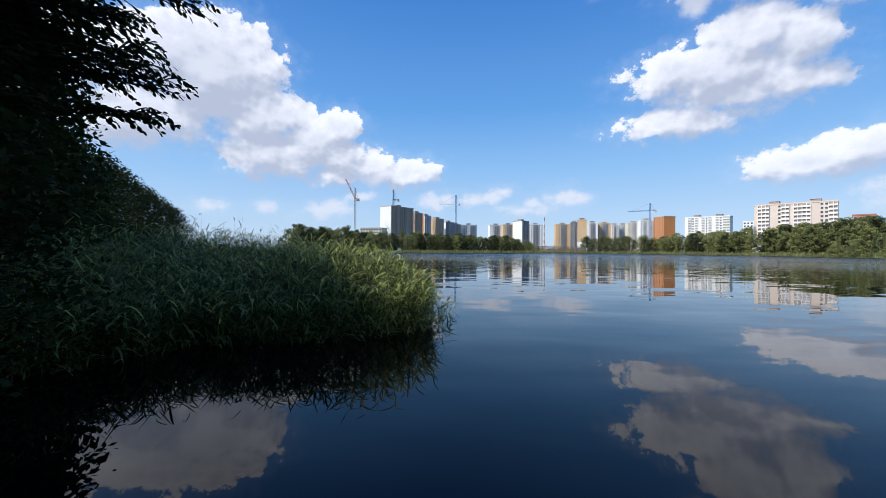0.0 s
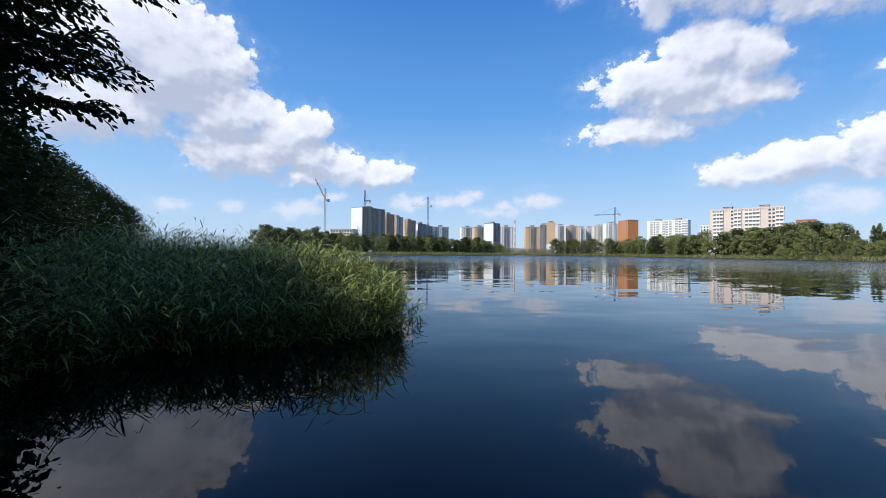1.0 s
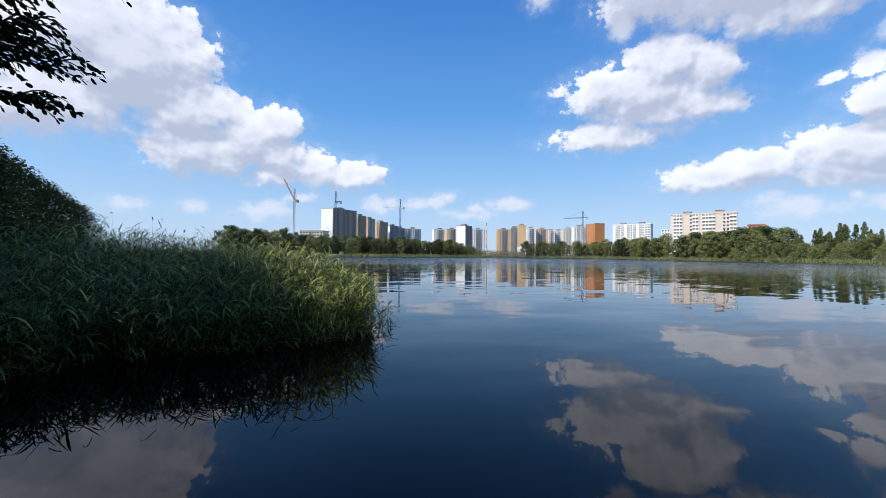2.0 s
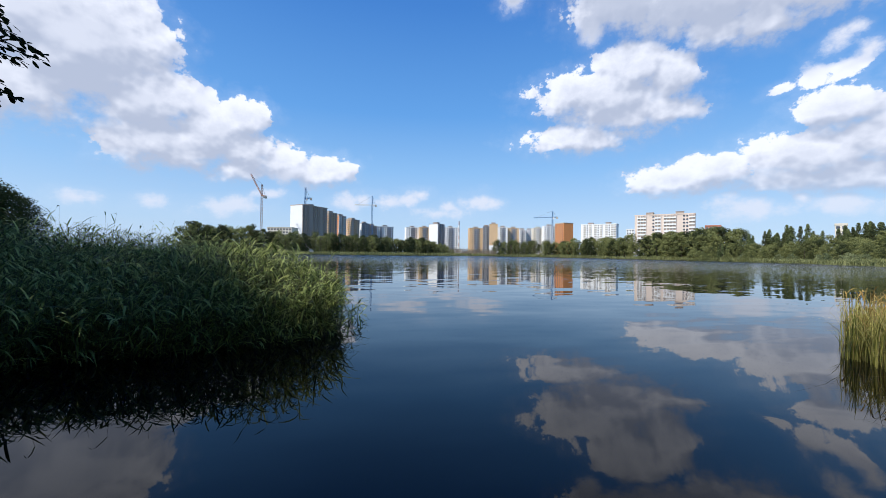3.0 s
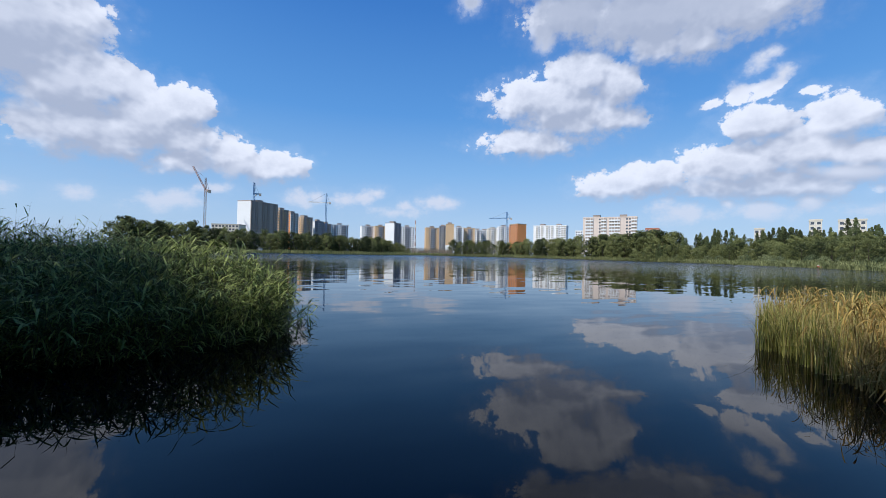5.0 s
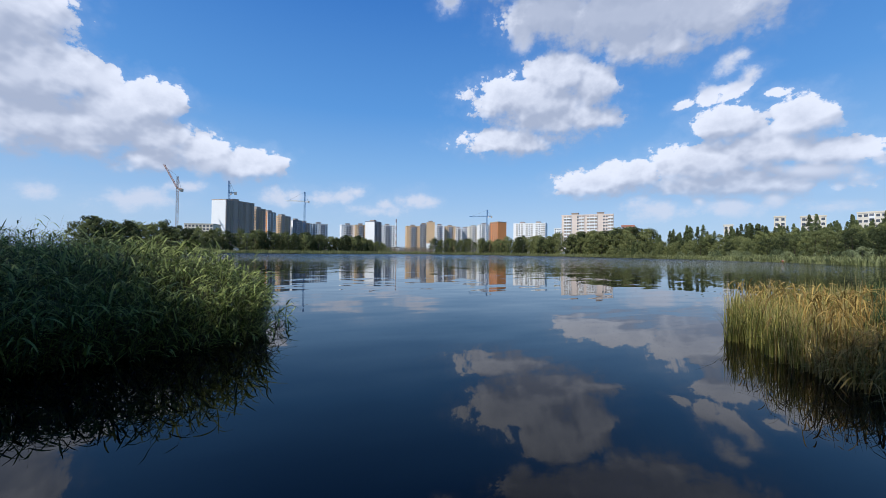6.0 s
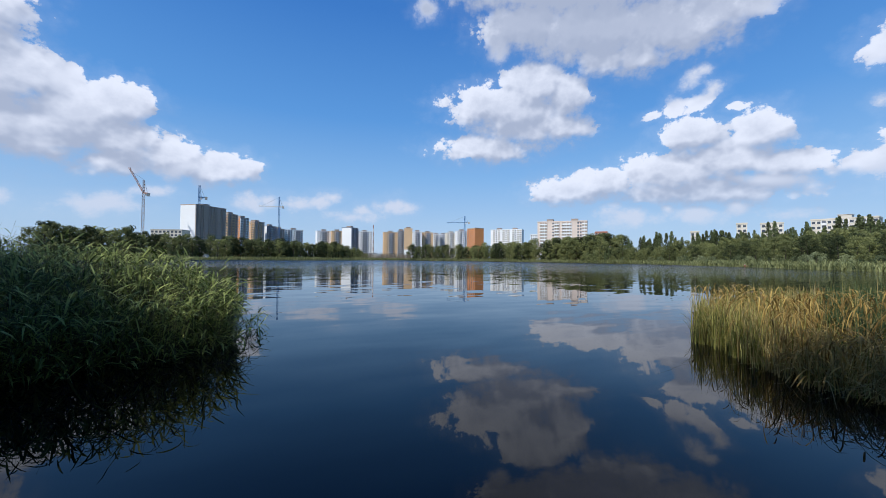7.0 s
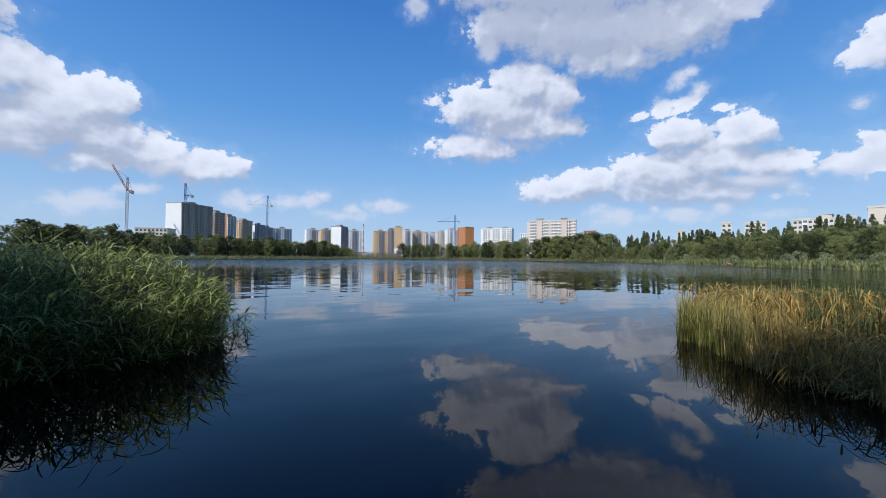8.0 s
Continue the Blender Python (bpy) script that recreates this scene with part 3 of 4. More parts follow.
nrng = np.random.default_rng(5)
feet = []
tall = []
for x, y, dx, dy in along(SHORE[7:22], 0.03):
    rank = noise.noise(Vector((x * 0.06, y * 0.06, 0.0)))
    d = nrng.uniform(-2.5 - 2.0 * rank, 6.0)
    feet.append((x - dy * d, y + dx * d, -0.1))
    tall.append(2.4 + 0.9 * rank + 0.06 * d)
for x, y, dx, dy in along(SHORE[16:22], 0.012):
    rank = noise.noise(Vector((x * 0.09, y * 0.09, 3.0)))
    d = nrng.uniform(-3.0 - 3.0 * rank, 6.0)
    feet.append((x - dy * d, y + dx * d, -0.1))
    tall.append(1.8 + 0.8 * rank + 0.1 * d)
feet = np.array(feet)
sv, sf = blades(nrng, feet, np.array(tall), 0.28, 0.8)
thing("shore_reeds", "strip of pale green reeds along the far waterline", "reeds", rest(0, 0), kind="stuff", data=mesh_of("shore_reeds", sv, sf, M["shore"]))
feet = []
for i in range(1700):
    az, d = nrng.uniform(-20.5, -12.2), nrng.uniform(312, 345)
    x, y = polar(az, d)
    feet.append((x, y, z_at(x, y) - 0.1))
sv, sf = blades(nrng, np.array(feet), 6.0, 0.16, 0.3)
thing("thicket", "bare grey-brown thicket on the far shore", "thicket", rest(0, 0), kind="stuff", data=mesh_of("thicket", sv, sf, M["dry"]))

# ---- buildings of the far town ----
def window_mesh(name, wide, high, frame_mat):
    """A glazed window or a bare opening: a frame of four bars with a cross bar, and the panes set back in it."""
    bm = bmesh.new()
    w, h, e = wide / 2, high / 2, 0.09
    for lo, hi in (((-w, 0, -h), (-w + e, 0.1, h)), ((w - e, 0, -h), (w, 0.1, h)), ((-w + e, 0, h - e), (w - e, 0.1, h)),
                   ((-w + e, 0, -h), (w - e, 0.1, -h + e))):
        box(bm, lo, hi)
    me_frame = mesh_from(name, bm, frame_mat)
    bm = bmesh.new()
    box(bm, (-w + e, 0.0, -h + e), (w - e, 0.05, h - e))
    return me_frame, mesh_from(name + "_pane", bm, M["glass"])


WINDOW = window_mesh("window", 1.7, 1.7, M["white"])
# unglazed: its dark pane stands in for the shade inside the hole
HOLE = window_mesh("opening", 2.2, 1.9, M["concrete"])


def balcony_mesh(wide, step, mat_rail):
    """A loggia's parapet with its floor slab and two side walls."""
    bm = bmesh.new()
    box(bm, (-wide / 2, 0.0, 0), (wide / 2, 0.9, 0.18))
    box(bm, (-wide / 2, 0.78, 0.18), (wide / 2, 0.9, step * 0.42))
    for s in (-1, 1):
        box(bm, (s * wide / 2 - 0.1, 0.0, 0.0), (s * wide / 2 + 0.1, 0.86, step))
    return mesh_from("balcony", bm, mat_rail)


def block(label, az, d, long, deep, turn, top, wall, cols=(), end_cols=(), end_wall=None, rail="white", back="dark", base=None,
          stair=True, unfinished=False, group="apartment houses of the far town"):
    """An apartment house whose nearest corner stands at bearing az and distance d. Its long front runs off to the right, turned
    away by turn degrees; its end runs off to the left. cols and end_cols: what stands side by side, w window, b loggias, . blank."""
    x, y = polar(az, d)
    z0 = z_at(x, y) - 1.0 if base is None else base
    ob = thing("apartment_building", label, "building", rest(x, y, z0) @ pose(0, 0, 0, 0, 0, az + turn), group)
    h = top - z0
    bm = bmesh.new()
    box(bm, (0, 0, 0), (long, deep, h))
    part("wall", mesh_from("wall", bm, M[wall]), ob)
    if end_wall:
        bm = bmesh.new()
        box(bm, (-0.15, -0.02, 0), (0, deep, h))
        part("end_wall", mesh_from("end_wall", bm, M[end_wall]), ob)
    bm = bmesh.new()
    for lo, hi in (((-0.2, -0.2, h), (long + 0.2, 0.25, h + 0.9)), ((-0.2, deep - 0.25, h), (long + 0.2, deep + 0.2, h + 0.9)),
                   ((-0.2, 0.25, h), (0.25, deep - 0.25, h + 0.9)), ((long - 0.25, 0.25, h), (long + 0.2, deep - 0.25, h + 0.9))):
        box(bm, lo, hi)
    part("parapet", mesh_from("parapet", bm, M[wall if not unfinished else "concrete"]), ob)
    bm = bmesh.new()
    box(bm, (0.25, 0.25, h), (long - 0.25, deep - 0.25, h + 0.15))
    part("roof", mesh_from("roof", bm, M["roof"]), ob)
    if stair:
        n = max(1, round(long / 28))
        for i in range(n):
            c = (i + 0.5) * long / n
            bm = bmesh.new()
            box(bm, (c - 3, deep * 0.3, h + 0.15), (c + 3, deep * 0.75, h + 3.0))
            box(bm, (c - 3.3, deep * 0.3 - 0.3, h + 3.0), (c + 3.3, deep * 0.75 + 0.3, h + 3.3))
            part("stair_head", mesh_from("stair_head", bm, M["brown" if wall != "cream" else "cream"]), ob)
    floors = max(2, round(h / 3.05))
    step = h / floors
    win = HOLE if unfinished else WINDOW

    def face(kinds, span, place):
        if not kinds:
            return
        pitch = span / len(kinds)
        strip = None
        for i, k in enumerate(kinds):
            c = (i + 0.5) * pitch
            if k == "w":
                for s in range(floors):
                    w = part("window", win[0], ob, "", place @ rest(c, 0, (s + 0.55) * step))
                    part("pane", win[1], w)
            elif k == "b":
                # flat strip in the back colour; dark paints in loggia glazing and shade
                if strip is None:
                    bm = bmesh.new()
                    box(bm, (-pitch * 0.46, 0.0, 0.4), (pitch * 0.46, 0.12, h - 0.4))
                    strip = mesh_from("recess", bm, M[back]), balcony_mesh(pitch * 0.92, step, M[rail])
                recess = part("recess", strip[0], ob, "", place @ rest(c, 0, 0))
                for s in range(floors):
                    part("balcony", strip[1], recess, "", rest(0, 0, s * step))

    face(cols, long, pose(0, 0, 0, 0, 0, 180) @ Matrix.Diagonal((-1, 1, 1, 1)))
    face(end_cols, deep, pose(0, 0, 0, 0, 0, 90) @ rest(0, 0.15 if end_wall else 0))
    return ob


def far_block(label, az0, az1, d, el, wall, cols, turn=0.0, deep=16, **more):
    """A house seen from its front between two bearings, as high as the elevation el reaches."""
    long = d * radians(az0 - az1) / math.cos(radians(turn))
    return block(label, az0, d, long, deep, turn, EYE + d * math.tan(radians(el)), wall, cols, **more)


# the row that runs away to the right, with the white tower at its head
low = block("low unfinished concrete frame building with open storeys", 12.3, 430, 26, 14, -30, 25, "cream", "wwwwwwww", "www", unfinished=True, stair=False)
block("tall grey-brown apartment house with a blank white end wall", 7.85, 455, 38, 19, 42, 53.5, "brown", "bwbwwbwbwwbw", ".....", end_wall="white", rail="brown")
block("unfinished brown brick apartment house with open loggias", 4.2, 500, 13, 14, 42, 50.3, "brown", "wbw", "bwb", rail="tan", unfinished=True)
block("orange and white striped apartment house", 2.87, 530, 13, 10, 42, 49.5, "brown", "bwb", "ww", end_wall="orange", rail="white")
block("tan brick apartment house with loggias", 1.05, 550, 16, 16, 45, 47, "brown", "wbw", "bwb", end_wall="tan", rail="tan")
block("white and dark apartment house", -0.4, 575, 18, 8, 45, 44, "dark", "wbw", "..", end_wall="white", rail="dark_rail")
block("grey-brown brick apartment house with loggias", -1.55, 600, 15, 8, 40, 42.5, "brown", "wbw", "w", rail="brown")
far_block("white apartment house with dark glazed strips", -2.68, -5.10, 610, 3.8, "white", "wbwwbbw", 8, rail="dark_rail")
# the group by the chimney
far_block("white apartment house with a dark glazed middle", -6.99, -8.97, 620, 3.78, "white", ".wbbw.", 10, rail="dark_rail")
far_block("brown and white apartment house", -8.97, -10.52, 610, 3.82, "tan", ".wbbw.", 5, rail="dark_rail")
block("white apartment tower with a blank end wall and dark front", -11.70, 560, 17, 16, 55, EYE + 560 * math.tan(radians(4.38)), "dark", "bwbwb", "...", end_wall="white", rail="dark_rail")
far_block("white apartment house with a dark glazed strip", -12.60, -14.75, 620, 3.85, "white", "wwbbww", 5, rail="dark_rail")
# the tan and white group
far_block("tan brick apartment house with a dark glazed strip", -16.50, -18.50, 580, 3.8, "tan", ".wbbw.", 8, rail="dark_rail")
far_block("white and dark narrow apartment house", -18.50, -19.50, 570, 4.05, "dark", "wbw", 0, rail="dark_rail")
tan_tower = far_block("tan brick tower with a blank wall on a white base", -19.45, -20.68, 550, 4.4, "tan", "...", 0)
bm = bmesh.new()
box(bm, (-0.2, -0.35, 0), (12.0, 0.0, 13.5))
part("base", mesh_from("base", bm, M["white"]), tan_tower, "white rendered base")
far_block("white apartment house with a dark glazed front", -20.77, -22.15, 590, 3.95, "white", ".wbbw.", 5, rail="dark_rail")
far_block("tan brick apartment house with a dark glazed front", -22.25, -23.83, 600, 3.84, "tan", ".wbbw.", 6, rail="dark_rail")
far_block("white and blue-grey apartment house", -23.83, -24.76, 630, 3.6, "white", "wbw", 6, rail="dark_rail")
far_block("white apartment house with a loggia strip", -24.76, -25.89, 640, 3.58, "white", "wbww", 6)
far_block("white apartment house with tan strips", -25.89, -27.42, 610, 3.85, "cream", "wbww", 12)
far_block("white apartment house behind the crane", -27.42, -29.14, 590, 4.15, "white", "wbwwbw", 14)
block("unfinished orange brick tower with open windows", -30.12, 540, 15, 20, 35, EYE + 540 * math.tan(radians(4.6)), "orange", "....", "wwww", unfinished=True, stair=False)
# the slab houses to the right
far_block("white nine-storey slab house with brown roof rooms", -32.43, -36.95, 560, 4.3, "white", ".bwb.bwb.bwbb", -14, back="concrete")
far_block("small white house among trees", -38.26, -39.21, 520, 3.6, "white", "www", 0, stair=False)
far_block("long pinkish cream panel slab house with loggias", -39.26, -46.00, 400, 5.4, "pink", ".bbb..wbb.bbbb..wwbb", -8, base=3, rail="white", back="brown")
far_block("pink brick house above the trees", -47.10, -48.70, 380, 3.85, "red", "wwww", 0, stair=False, base=2)
far_block("pale house between the poplars", -58.40, -59.30, 300, 3.6, "cream", "ww", 0, stair=False, deep=10)
far_block("pale house between the poplars", -63.00, -64.00, 300, 4.4, "cream", "ww", 0, stair=False, deep=10)
far_block("pale house between the poplars", -65.20, -67.20, 310, 4.3, "cream", "wwww", 0, stair=False, deep=10)
far_block("long pale five-storey panel house on the hill", -69.40, -74.20, 330, 4.45, "cream", "wwbwwwbwwbww", -10, base=5)
far_block("beige panel house on the hill", -75.00, -82.20, 290, 5.35, "cream", "..wwbwwbww", 0, base=5)
x, y = polar(-14.3, 500)
low_house = thing("low_house", "low white shed by the water", "building", rest(x, y, z_at(x, y)) @ pose(0, 0, 0, 0, 0, -14))
bm = bmesh.new()
box(bm, (-10, 0, -0.5), (10, 8, 5.5))
part("wall", mesh_from("wall", bm, M["white"]), low_house)
bm = bmesh.new()
box(bm, (-10.4, -0.4, 5.5), (10.4, 8.4, 6.0))
part("roof", mesh_from("roof", bm, M["roof"]), low_house)

# ---- chimney and tower cranes ----
x, y = polar(-14.9, 560)
chimney = thing("chimney", "slim red and white banded chimney", "chimney", rest(x, y, z_at(x, y)))
for i in range(9):
    cv, cf = [], []
    tube(cv, cf, [(0, 0, i * 5.3), (0, 0, (i + 1) * 5.3)], [1.25 - i * 0.06, 1.25 - (i + 1) * 0.06], 12)
    part("band", mesh_of("band", cv, cf, M["steel_white" if i % 2 else "steel_rust"]), chimney)


def lattice(bm, a, b, wide, bays, thick):
    """A square lattice girder from a to b."""
    a, b = Vector(a), Vector(b)
    q = (b - a).to_track_quat("Z", "Y").to_matrix()
    corner = [q @ Vector((sx * wide / 2, sy * wide / 2, 0)) for sx, sy in ((-1, -1), (1, -1), (1, 1), (-1, 1))]
    for c in corner:
        beam(bm, a + c, b + c, thick)
    for i in range(bays):
        p, n = a.lerp(b, i / bays), a.lerp(b, (i + 1) / bays)
        for k in range(4):
            c, e = corner[k], corner[(k + 1) % 4]
            beam(bm, p + c, p + e, thick * 0.7)
            beam(bm, p + c, n + e, thick * 0.7)


def crane(label, az, d, mast_el, joint_el, jib_tip, counter, mast_mat, jib_mat, jib_label):
    """A tower crane; jib_tip and counter are metres to the right of the mast, towards the back and above the joint."""
    x, y = polar(az, d)
    z0 = z_at(x, y)
    ob = thing("tower_crane", label, "crane", rest(x, y, z0) @ pose(0, 0, 0, 0, 0, az), "tower cranes")
    top, joint = EYE - z0 + d * math.tan(radians(mast_el)), EYE - z0 + d * math.tan(radians(joint_el))
    bm = bmesh.new()
    box(bm, (-3, -3, -0.5), (3, 3, 0.8))
    part("base", mesh_from("base", bm, M["concrete"]), ob)
    bm = bmesh.new()
    lattice(bm, (0, 0, 0.8), (0, 0, joint), 1.9, 18, 0.36)
    part("mast", mesh_from("mast", bm, mast_mat), ob)
    bm = bmesh.new()
    lattice(bm, (0, 0, joint), (0, 0, top), 1.4, 5, 0.4)
    part("tower_head", mesh_from("tower_head", bm, mast_mat), ob)
    bm = bmesh.new()
    lattice(bm, (0, 0, joint), (jib_tip[0], jib_tip[1], joint + jib_tip[2]), 1.0, 14, 0.2)
    part("jib", mesh_from("jib", bm, jib_mat), ob, jib_label)
    bm = bmesh.new()
    end = Vector((counter[0], counter[1], joint + counter[2]))
    lattice(bm, (0, 0, joint), end, 1.1, 4, 0.26)
    part("counter_jib", mesh_from("counter_jib", bm, jib_mat), ob)
    bm = bmesh.new()
    box(bm, end + Vector((-1.2, -1.0, -2.4)), end + Vector((1.2, 1.0, 0.4)))
    part("counterweight", mesh_from("counterweight", bm, M["concrete"]), ob)
    bm = bmesh.new()
    box(bm, (0.9, -1.9, joint - 2.4), (2.5, -0.9, joint - 0.2))
    part("cab", mesh_from("cab", bm, M["steel_white"]), ob)
    for tip in (Vector((jib_tip[0], jib_tip[1], joint + jib_tip[2])), end):
        bm = bmesh.new()
        beam(bm, (0, 0, top), tip * 0.85 + Vector((0, 0, joint)) * 0.15, 0.16)
        part("stay", mesh_from("stay", bm, M["dark"]), ob)
    return ob


crane("red and white tower crane with a raised jib", 13.05, 440, 8.95, 7.45, (-11, 14, 24), (3.5, -4, -1), M["steel_pale"], M["steel_rust"], "rust-red jib")
crane("blue tower crane beside the white tower", 7.48, 470, 8.95, 7.45, (3, 26, 3), (6, -4, 0), M["steel_blue"], M["steel_blue"], "blue jib")
crane("blue tower crane with a level pale jib", -1.90, 560, 8.25, 6.95, (-25, 6, 0.2), (5, -2, 0), M["steel_blue"], M["steel_white"], "pale blue and white jib")
crane("blue tower crane with a level jib beside the orange tower", -28.55, 555, 6.4, 5.45, (-26, 6, 0.2), (6, -2, 0), M["steel_blue"], M["steel_blue"], "blue jib")

# ---- trees of the near bank ----
SIDE = "tall broadleaf tree in deep shade on the near bank"
# the four within 17 m are mostly unseen, placed to shade the left reeds
for i, (x, y, s) in enumerate([(-13.5, 9.0, 1.0), (-11.0, 6.6, 0.9), (-9.4, 4.5, 0.78), (-17, 13, 1.05), (-22, 19, 1.0), (-27, 25, 0.95), (-32.5, 31.5, 0.95), (-37, 38, 1.05), (-41, 45, 1.1), (-46, 53, 1.12),
                               (-51, 61, 1.15), (-56, 70, 1.15), (-62, 80, 1.17), (-68, 91, 1.17), (-74, 102, 1.15), (-78.5, 111, 1.15), (-17, 3, 1.05), (-14.6, 4.6, 1.0), (-19, 8, 1.3), (-25, 17, 1.2),
                               (-31, 26, 1.1)]):
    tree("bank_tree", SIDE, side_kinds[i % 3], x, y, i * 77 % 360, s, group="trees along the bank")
# behind the view, unseen; the first is set to shade the cattails
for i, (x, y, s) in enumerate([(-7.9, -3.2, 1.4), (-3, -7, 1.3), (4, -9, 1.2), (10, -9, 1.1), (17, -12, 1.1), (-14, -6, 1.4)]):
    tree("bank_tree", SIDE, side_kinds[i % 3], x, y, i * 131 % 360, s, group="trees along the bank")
# added out of view so that its crown shades the cattails' near end
shade_tree_kind = tree_meshes("shade_tree", 57, 14, 4.2, 0.45, 90, 70, 0.24, M["leaf"])
tree("bank_tree", "unseen tall broadleaf tree with a high crown, added to shade the cattails", shade_tree_kind, -2.4, -2.8, 40, 0.85, group="trees along the bank")
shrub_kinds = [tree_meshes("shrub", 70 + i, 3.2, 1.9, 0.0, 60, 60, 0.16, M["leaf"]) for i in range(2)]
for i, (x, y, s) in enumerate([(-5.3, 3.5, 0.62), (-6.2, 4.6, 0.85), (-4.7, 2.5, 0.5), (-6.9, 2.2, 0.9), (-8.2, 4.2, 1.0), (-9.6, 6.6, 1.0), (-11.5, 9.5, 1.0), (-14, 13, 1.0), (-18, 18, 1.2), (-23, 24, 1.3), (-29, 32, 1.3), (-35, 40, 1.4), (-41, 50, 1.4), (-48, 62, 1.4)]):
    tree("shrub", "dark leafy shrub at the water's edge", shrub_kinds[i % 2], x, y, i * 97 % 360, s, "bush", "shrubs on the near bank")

# the alder whose boughs hang over the water
nrng = np.random.default_rng(21)
alder = thing("alder", "old alder with leafy boughs that hang over the water", "tree", rest(-7.6, 2.8, z_at(-7.6, 2.8) - 0.2))
tv, tf = [], []
trunk_line = [Vector((0.5 * s * s, 0.35 * s * s, 10.5 * s)) for s in np.linspace(0, 1, 9)]
tube(tv, tf, trunk_line, [0.26 * (1 - 0.85 * s) + 0.02 for s in np.linspace(0, 1, 9)], 9)
part("trunk", mesh_of("trunk", tv, tf, M["bark"]), alder)
lv_all, lf_all, n_v = [], [], 0
tw_v, tw_f = [], []


def leaf_blade(base, way, up, size):
    """A rounded leaf of six corners with a fold along its middle."""
    side = way.cross(up).normalized()
    up = side.cross(way).normalized()
    pts = [base, base + way * size * 0.35 + side * size * 0.27 + up * size * 0.05, base + way * size * 0.75 + side * size * 0.25 + up * size * 0.04,
           base + way * size, base + way * size * 0.75 - side * size * 0.25 + up * size * 0.04, base + way * size * 0.35 - side * size * 0.27 + up * size * 0.05]
    return pts


def spray(a, b, droop):
    """A twig from a to b with leaves on both sides."""
    global n_v
    a, b = Vector(a), Vector(b)
    span = (b - a).length
    n = max(4, int(span / 0.055))
    pts = []
    for i in range(n + 1):
        s = i / n
        pts.append(a.lerp(b, s) + Vector((0, 0, droop * math.sin(math.pi * s))))
    tube(tw_v, tw_f, pts[::max(1, n // 5)], list(np.linspace(0.012, 0.003, len(pts[::max(1, n // 5)]))), 4)
    for i in range(1, n + 1):
        way = (pts[i] - pts[i - 1]).normalized()
        for side in (-1, 1):
            if nrng.random() < 0.15:
                continue
            out = way.cross(Vector((0, 0, 1))).normalized() * side
            lw = (way * 0.7 + out * nrng.uniform(0.2, 0.9) + Vector((0, 0, nrng.uniform(-0.9, 0.25)))).normalized()
            up = Vector((nrng.normal() * 0.7, nrng.normal() * 0.7, 1)).normalized()
            q = leaf_blade(pts[i] + lw * 0.015, lw, up, nrng.uniform(0.06, 0.095))
            lv_all.extend(q)
            lf_all.append((n_v, n_v + 1, n_v + 2, n_v + 3))
            lf_all.append((n_v, n_v + 3, n_v + 4, n_v + 5))
            n_v += 6


root = Vector((-7.6, 2.8, 0))
REACH = [(35.0, 27.5), (37.5, 21.5), (37.0, 18.0), (39.5, 14.2), (41.0, 24.0), (35.5, 31.0), (39.5, 19.5)]    # bearing and rise of the boughs that hang out furthest
for i in range(36):
    # a bough from the trunk out over the water, with sprays all along it
    if i < len(REACH):
        az, rise = REACH[i]
        d = nrng.uniform(5.3, 5.8)
    else:
        rise = 14 + 21 * (i - len(REACH)) / (35 - len(REACH))
        az = nrng.uniform(43.5 if rise > 17 else 47, 56)
        d = nrng.uniform(5.6, 7.0)
    px, py = polar(az, d)
    pz = EYE + d * math.tan(radians(rise))
    end = Vector((px, py, pz)) - root
    a0 = Vector((-7.5, 2.9, max(1.5, pz - nrng.uniform(0.2, 0.9)))) - root
    slim = 0.6 if i < len(REACH) else 1.0
    mid = a0.lerp(end, 0.5) + Vector((0, 0, 0.35))
    bv, bf = [], []
    line = [a0.lerp(mid, k / 3) for k in range(3)] + [mid.lerp(end, k / 3) for k in range(4)]
    tube(bv, bf, line, list(np.linspace(0.035, 0.005, len(line))), 6)
    bough = part("bough", mesh_of("bough", bv, bf, M["bark"]), alder)
    lv_all, lf_all, n_v, tw_v, tw_f = [], [], 0, [], []
    for k in range(38):
        u = nrng.uniform(0.2, 1.0) ** (0.6 if i < len(REACH) else 1.0)
        p = a0.lerp(mid, u * 2) if u < 0.5 else mid.lerp(end, u * 2 - 1)
        w = (end - a0).normalized()
        turn = nrng.uniform(-0.9, 0.9) * slim
        w = Vector((w.x * math.cos(turn) - w.y * math.sin(turn), w.x * math.sin(turn) + w.y * math.cos(turn), nrng.uniform(-0.45, 0.25)))
        spray(p, p + w * nrng.uniform(0.4, 0.95) * slim, nrng.uniform(0.02, 0.12))
    part("twigwork", mesh_of("twigwork", tw_v, tw_f, M["bark"]), bough)["kind"] = "stuff"
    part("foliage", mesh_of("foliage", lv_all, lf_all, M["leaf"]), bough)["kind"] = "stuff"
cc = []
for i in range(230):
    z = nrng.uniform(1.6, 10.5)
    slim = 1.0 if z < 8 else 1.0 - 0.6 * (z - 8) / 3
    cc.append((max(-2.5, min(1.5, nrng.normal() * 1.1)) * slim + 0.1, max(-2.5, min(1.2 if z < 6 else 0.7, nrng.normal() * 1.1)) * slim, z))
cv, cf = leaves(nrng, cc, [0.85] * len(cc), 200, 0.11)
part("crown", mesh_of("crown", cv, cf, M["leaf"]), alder)
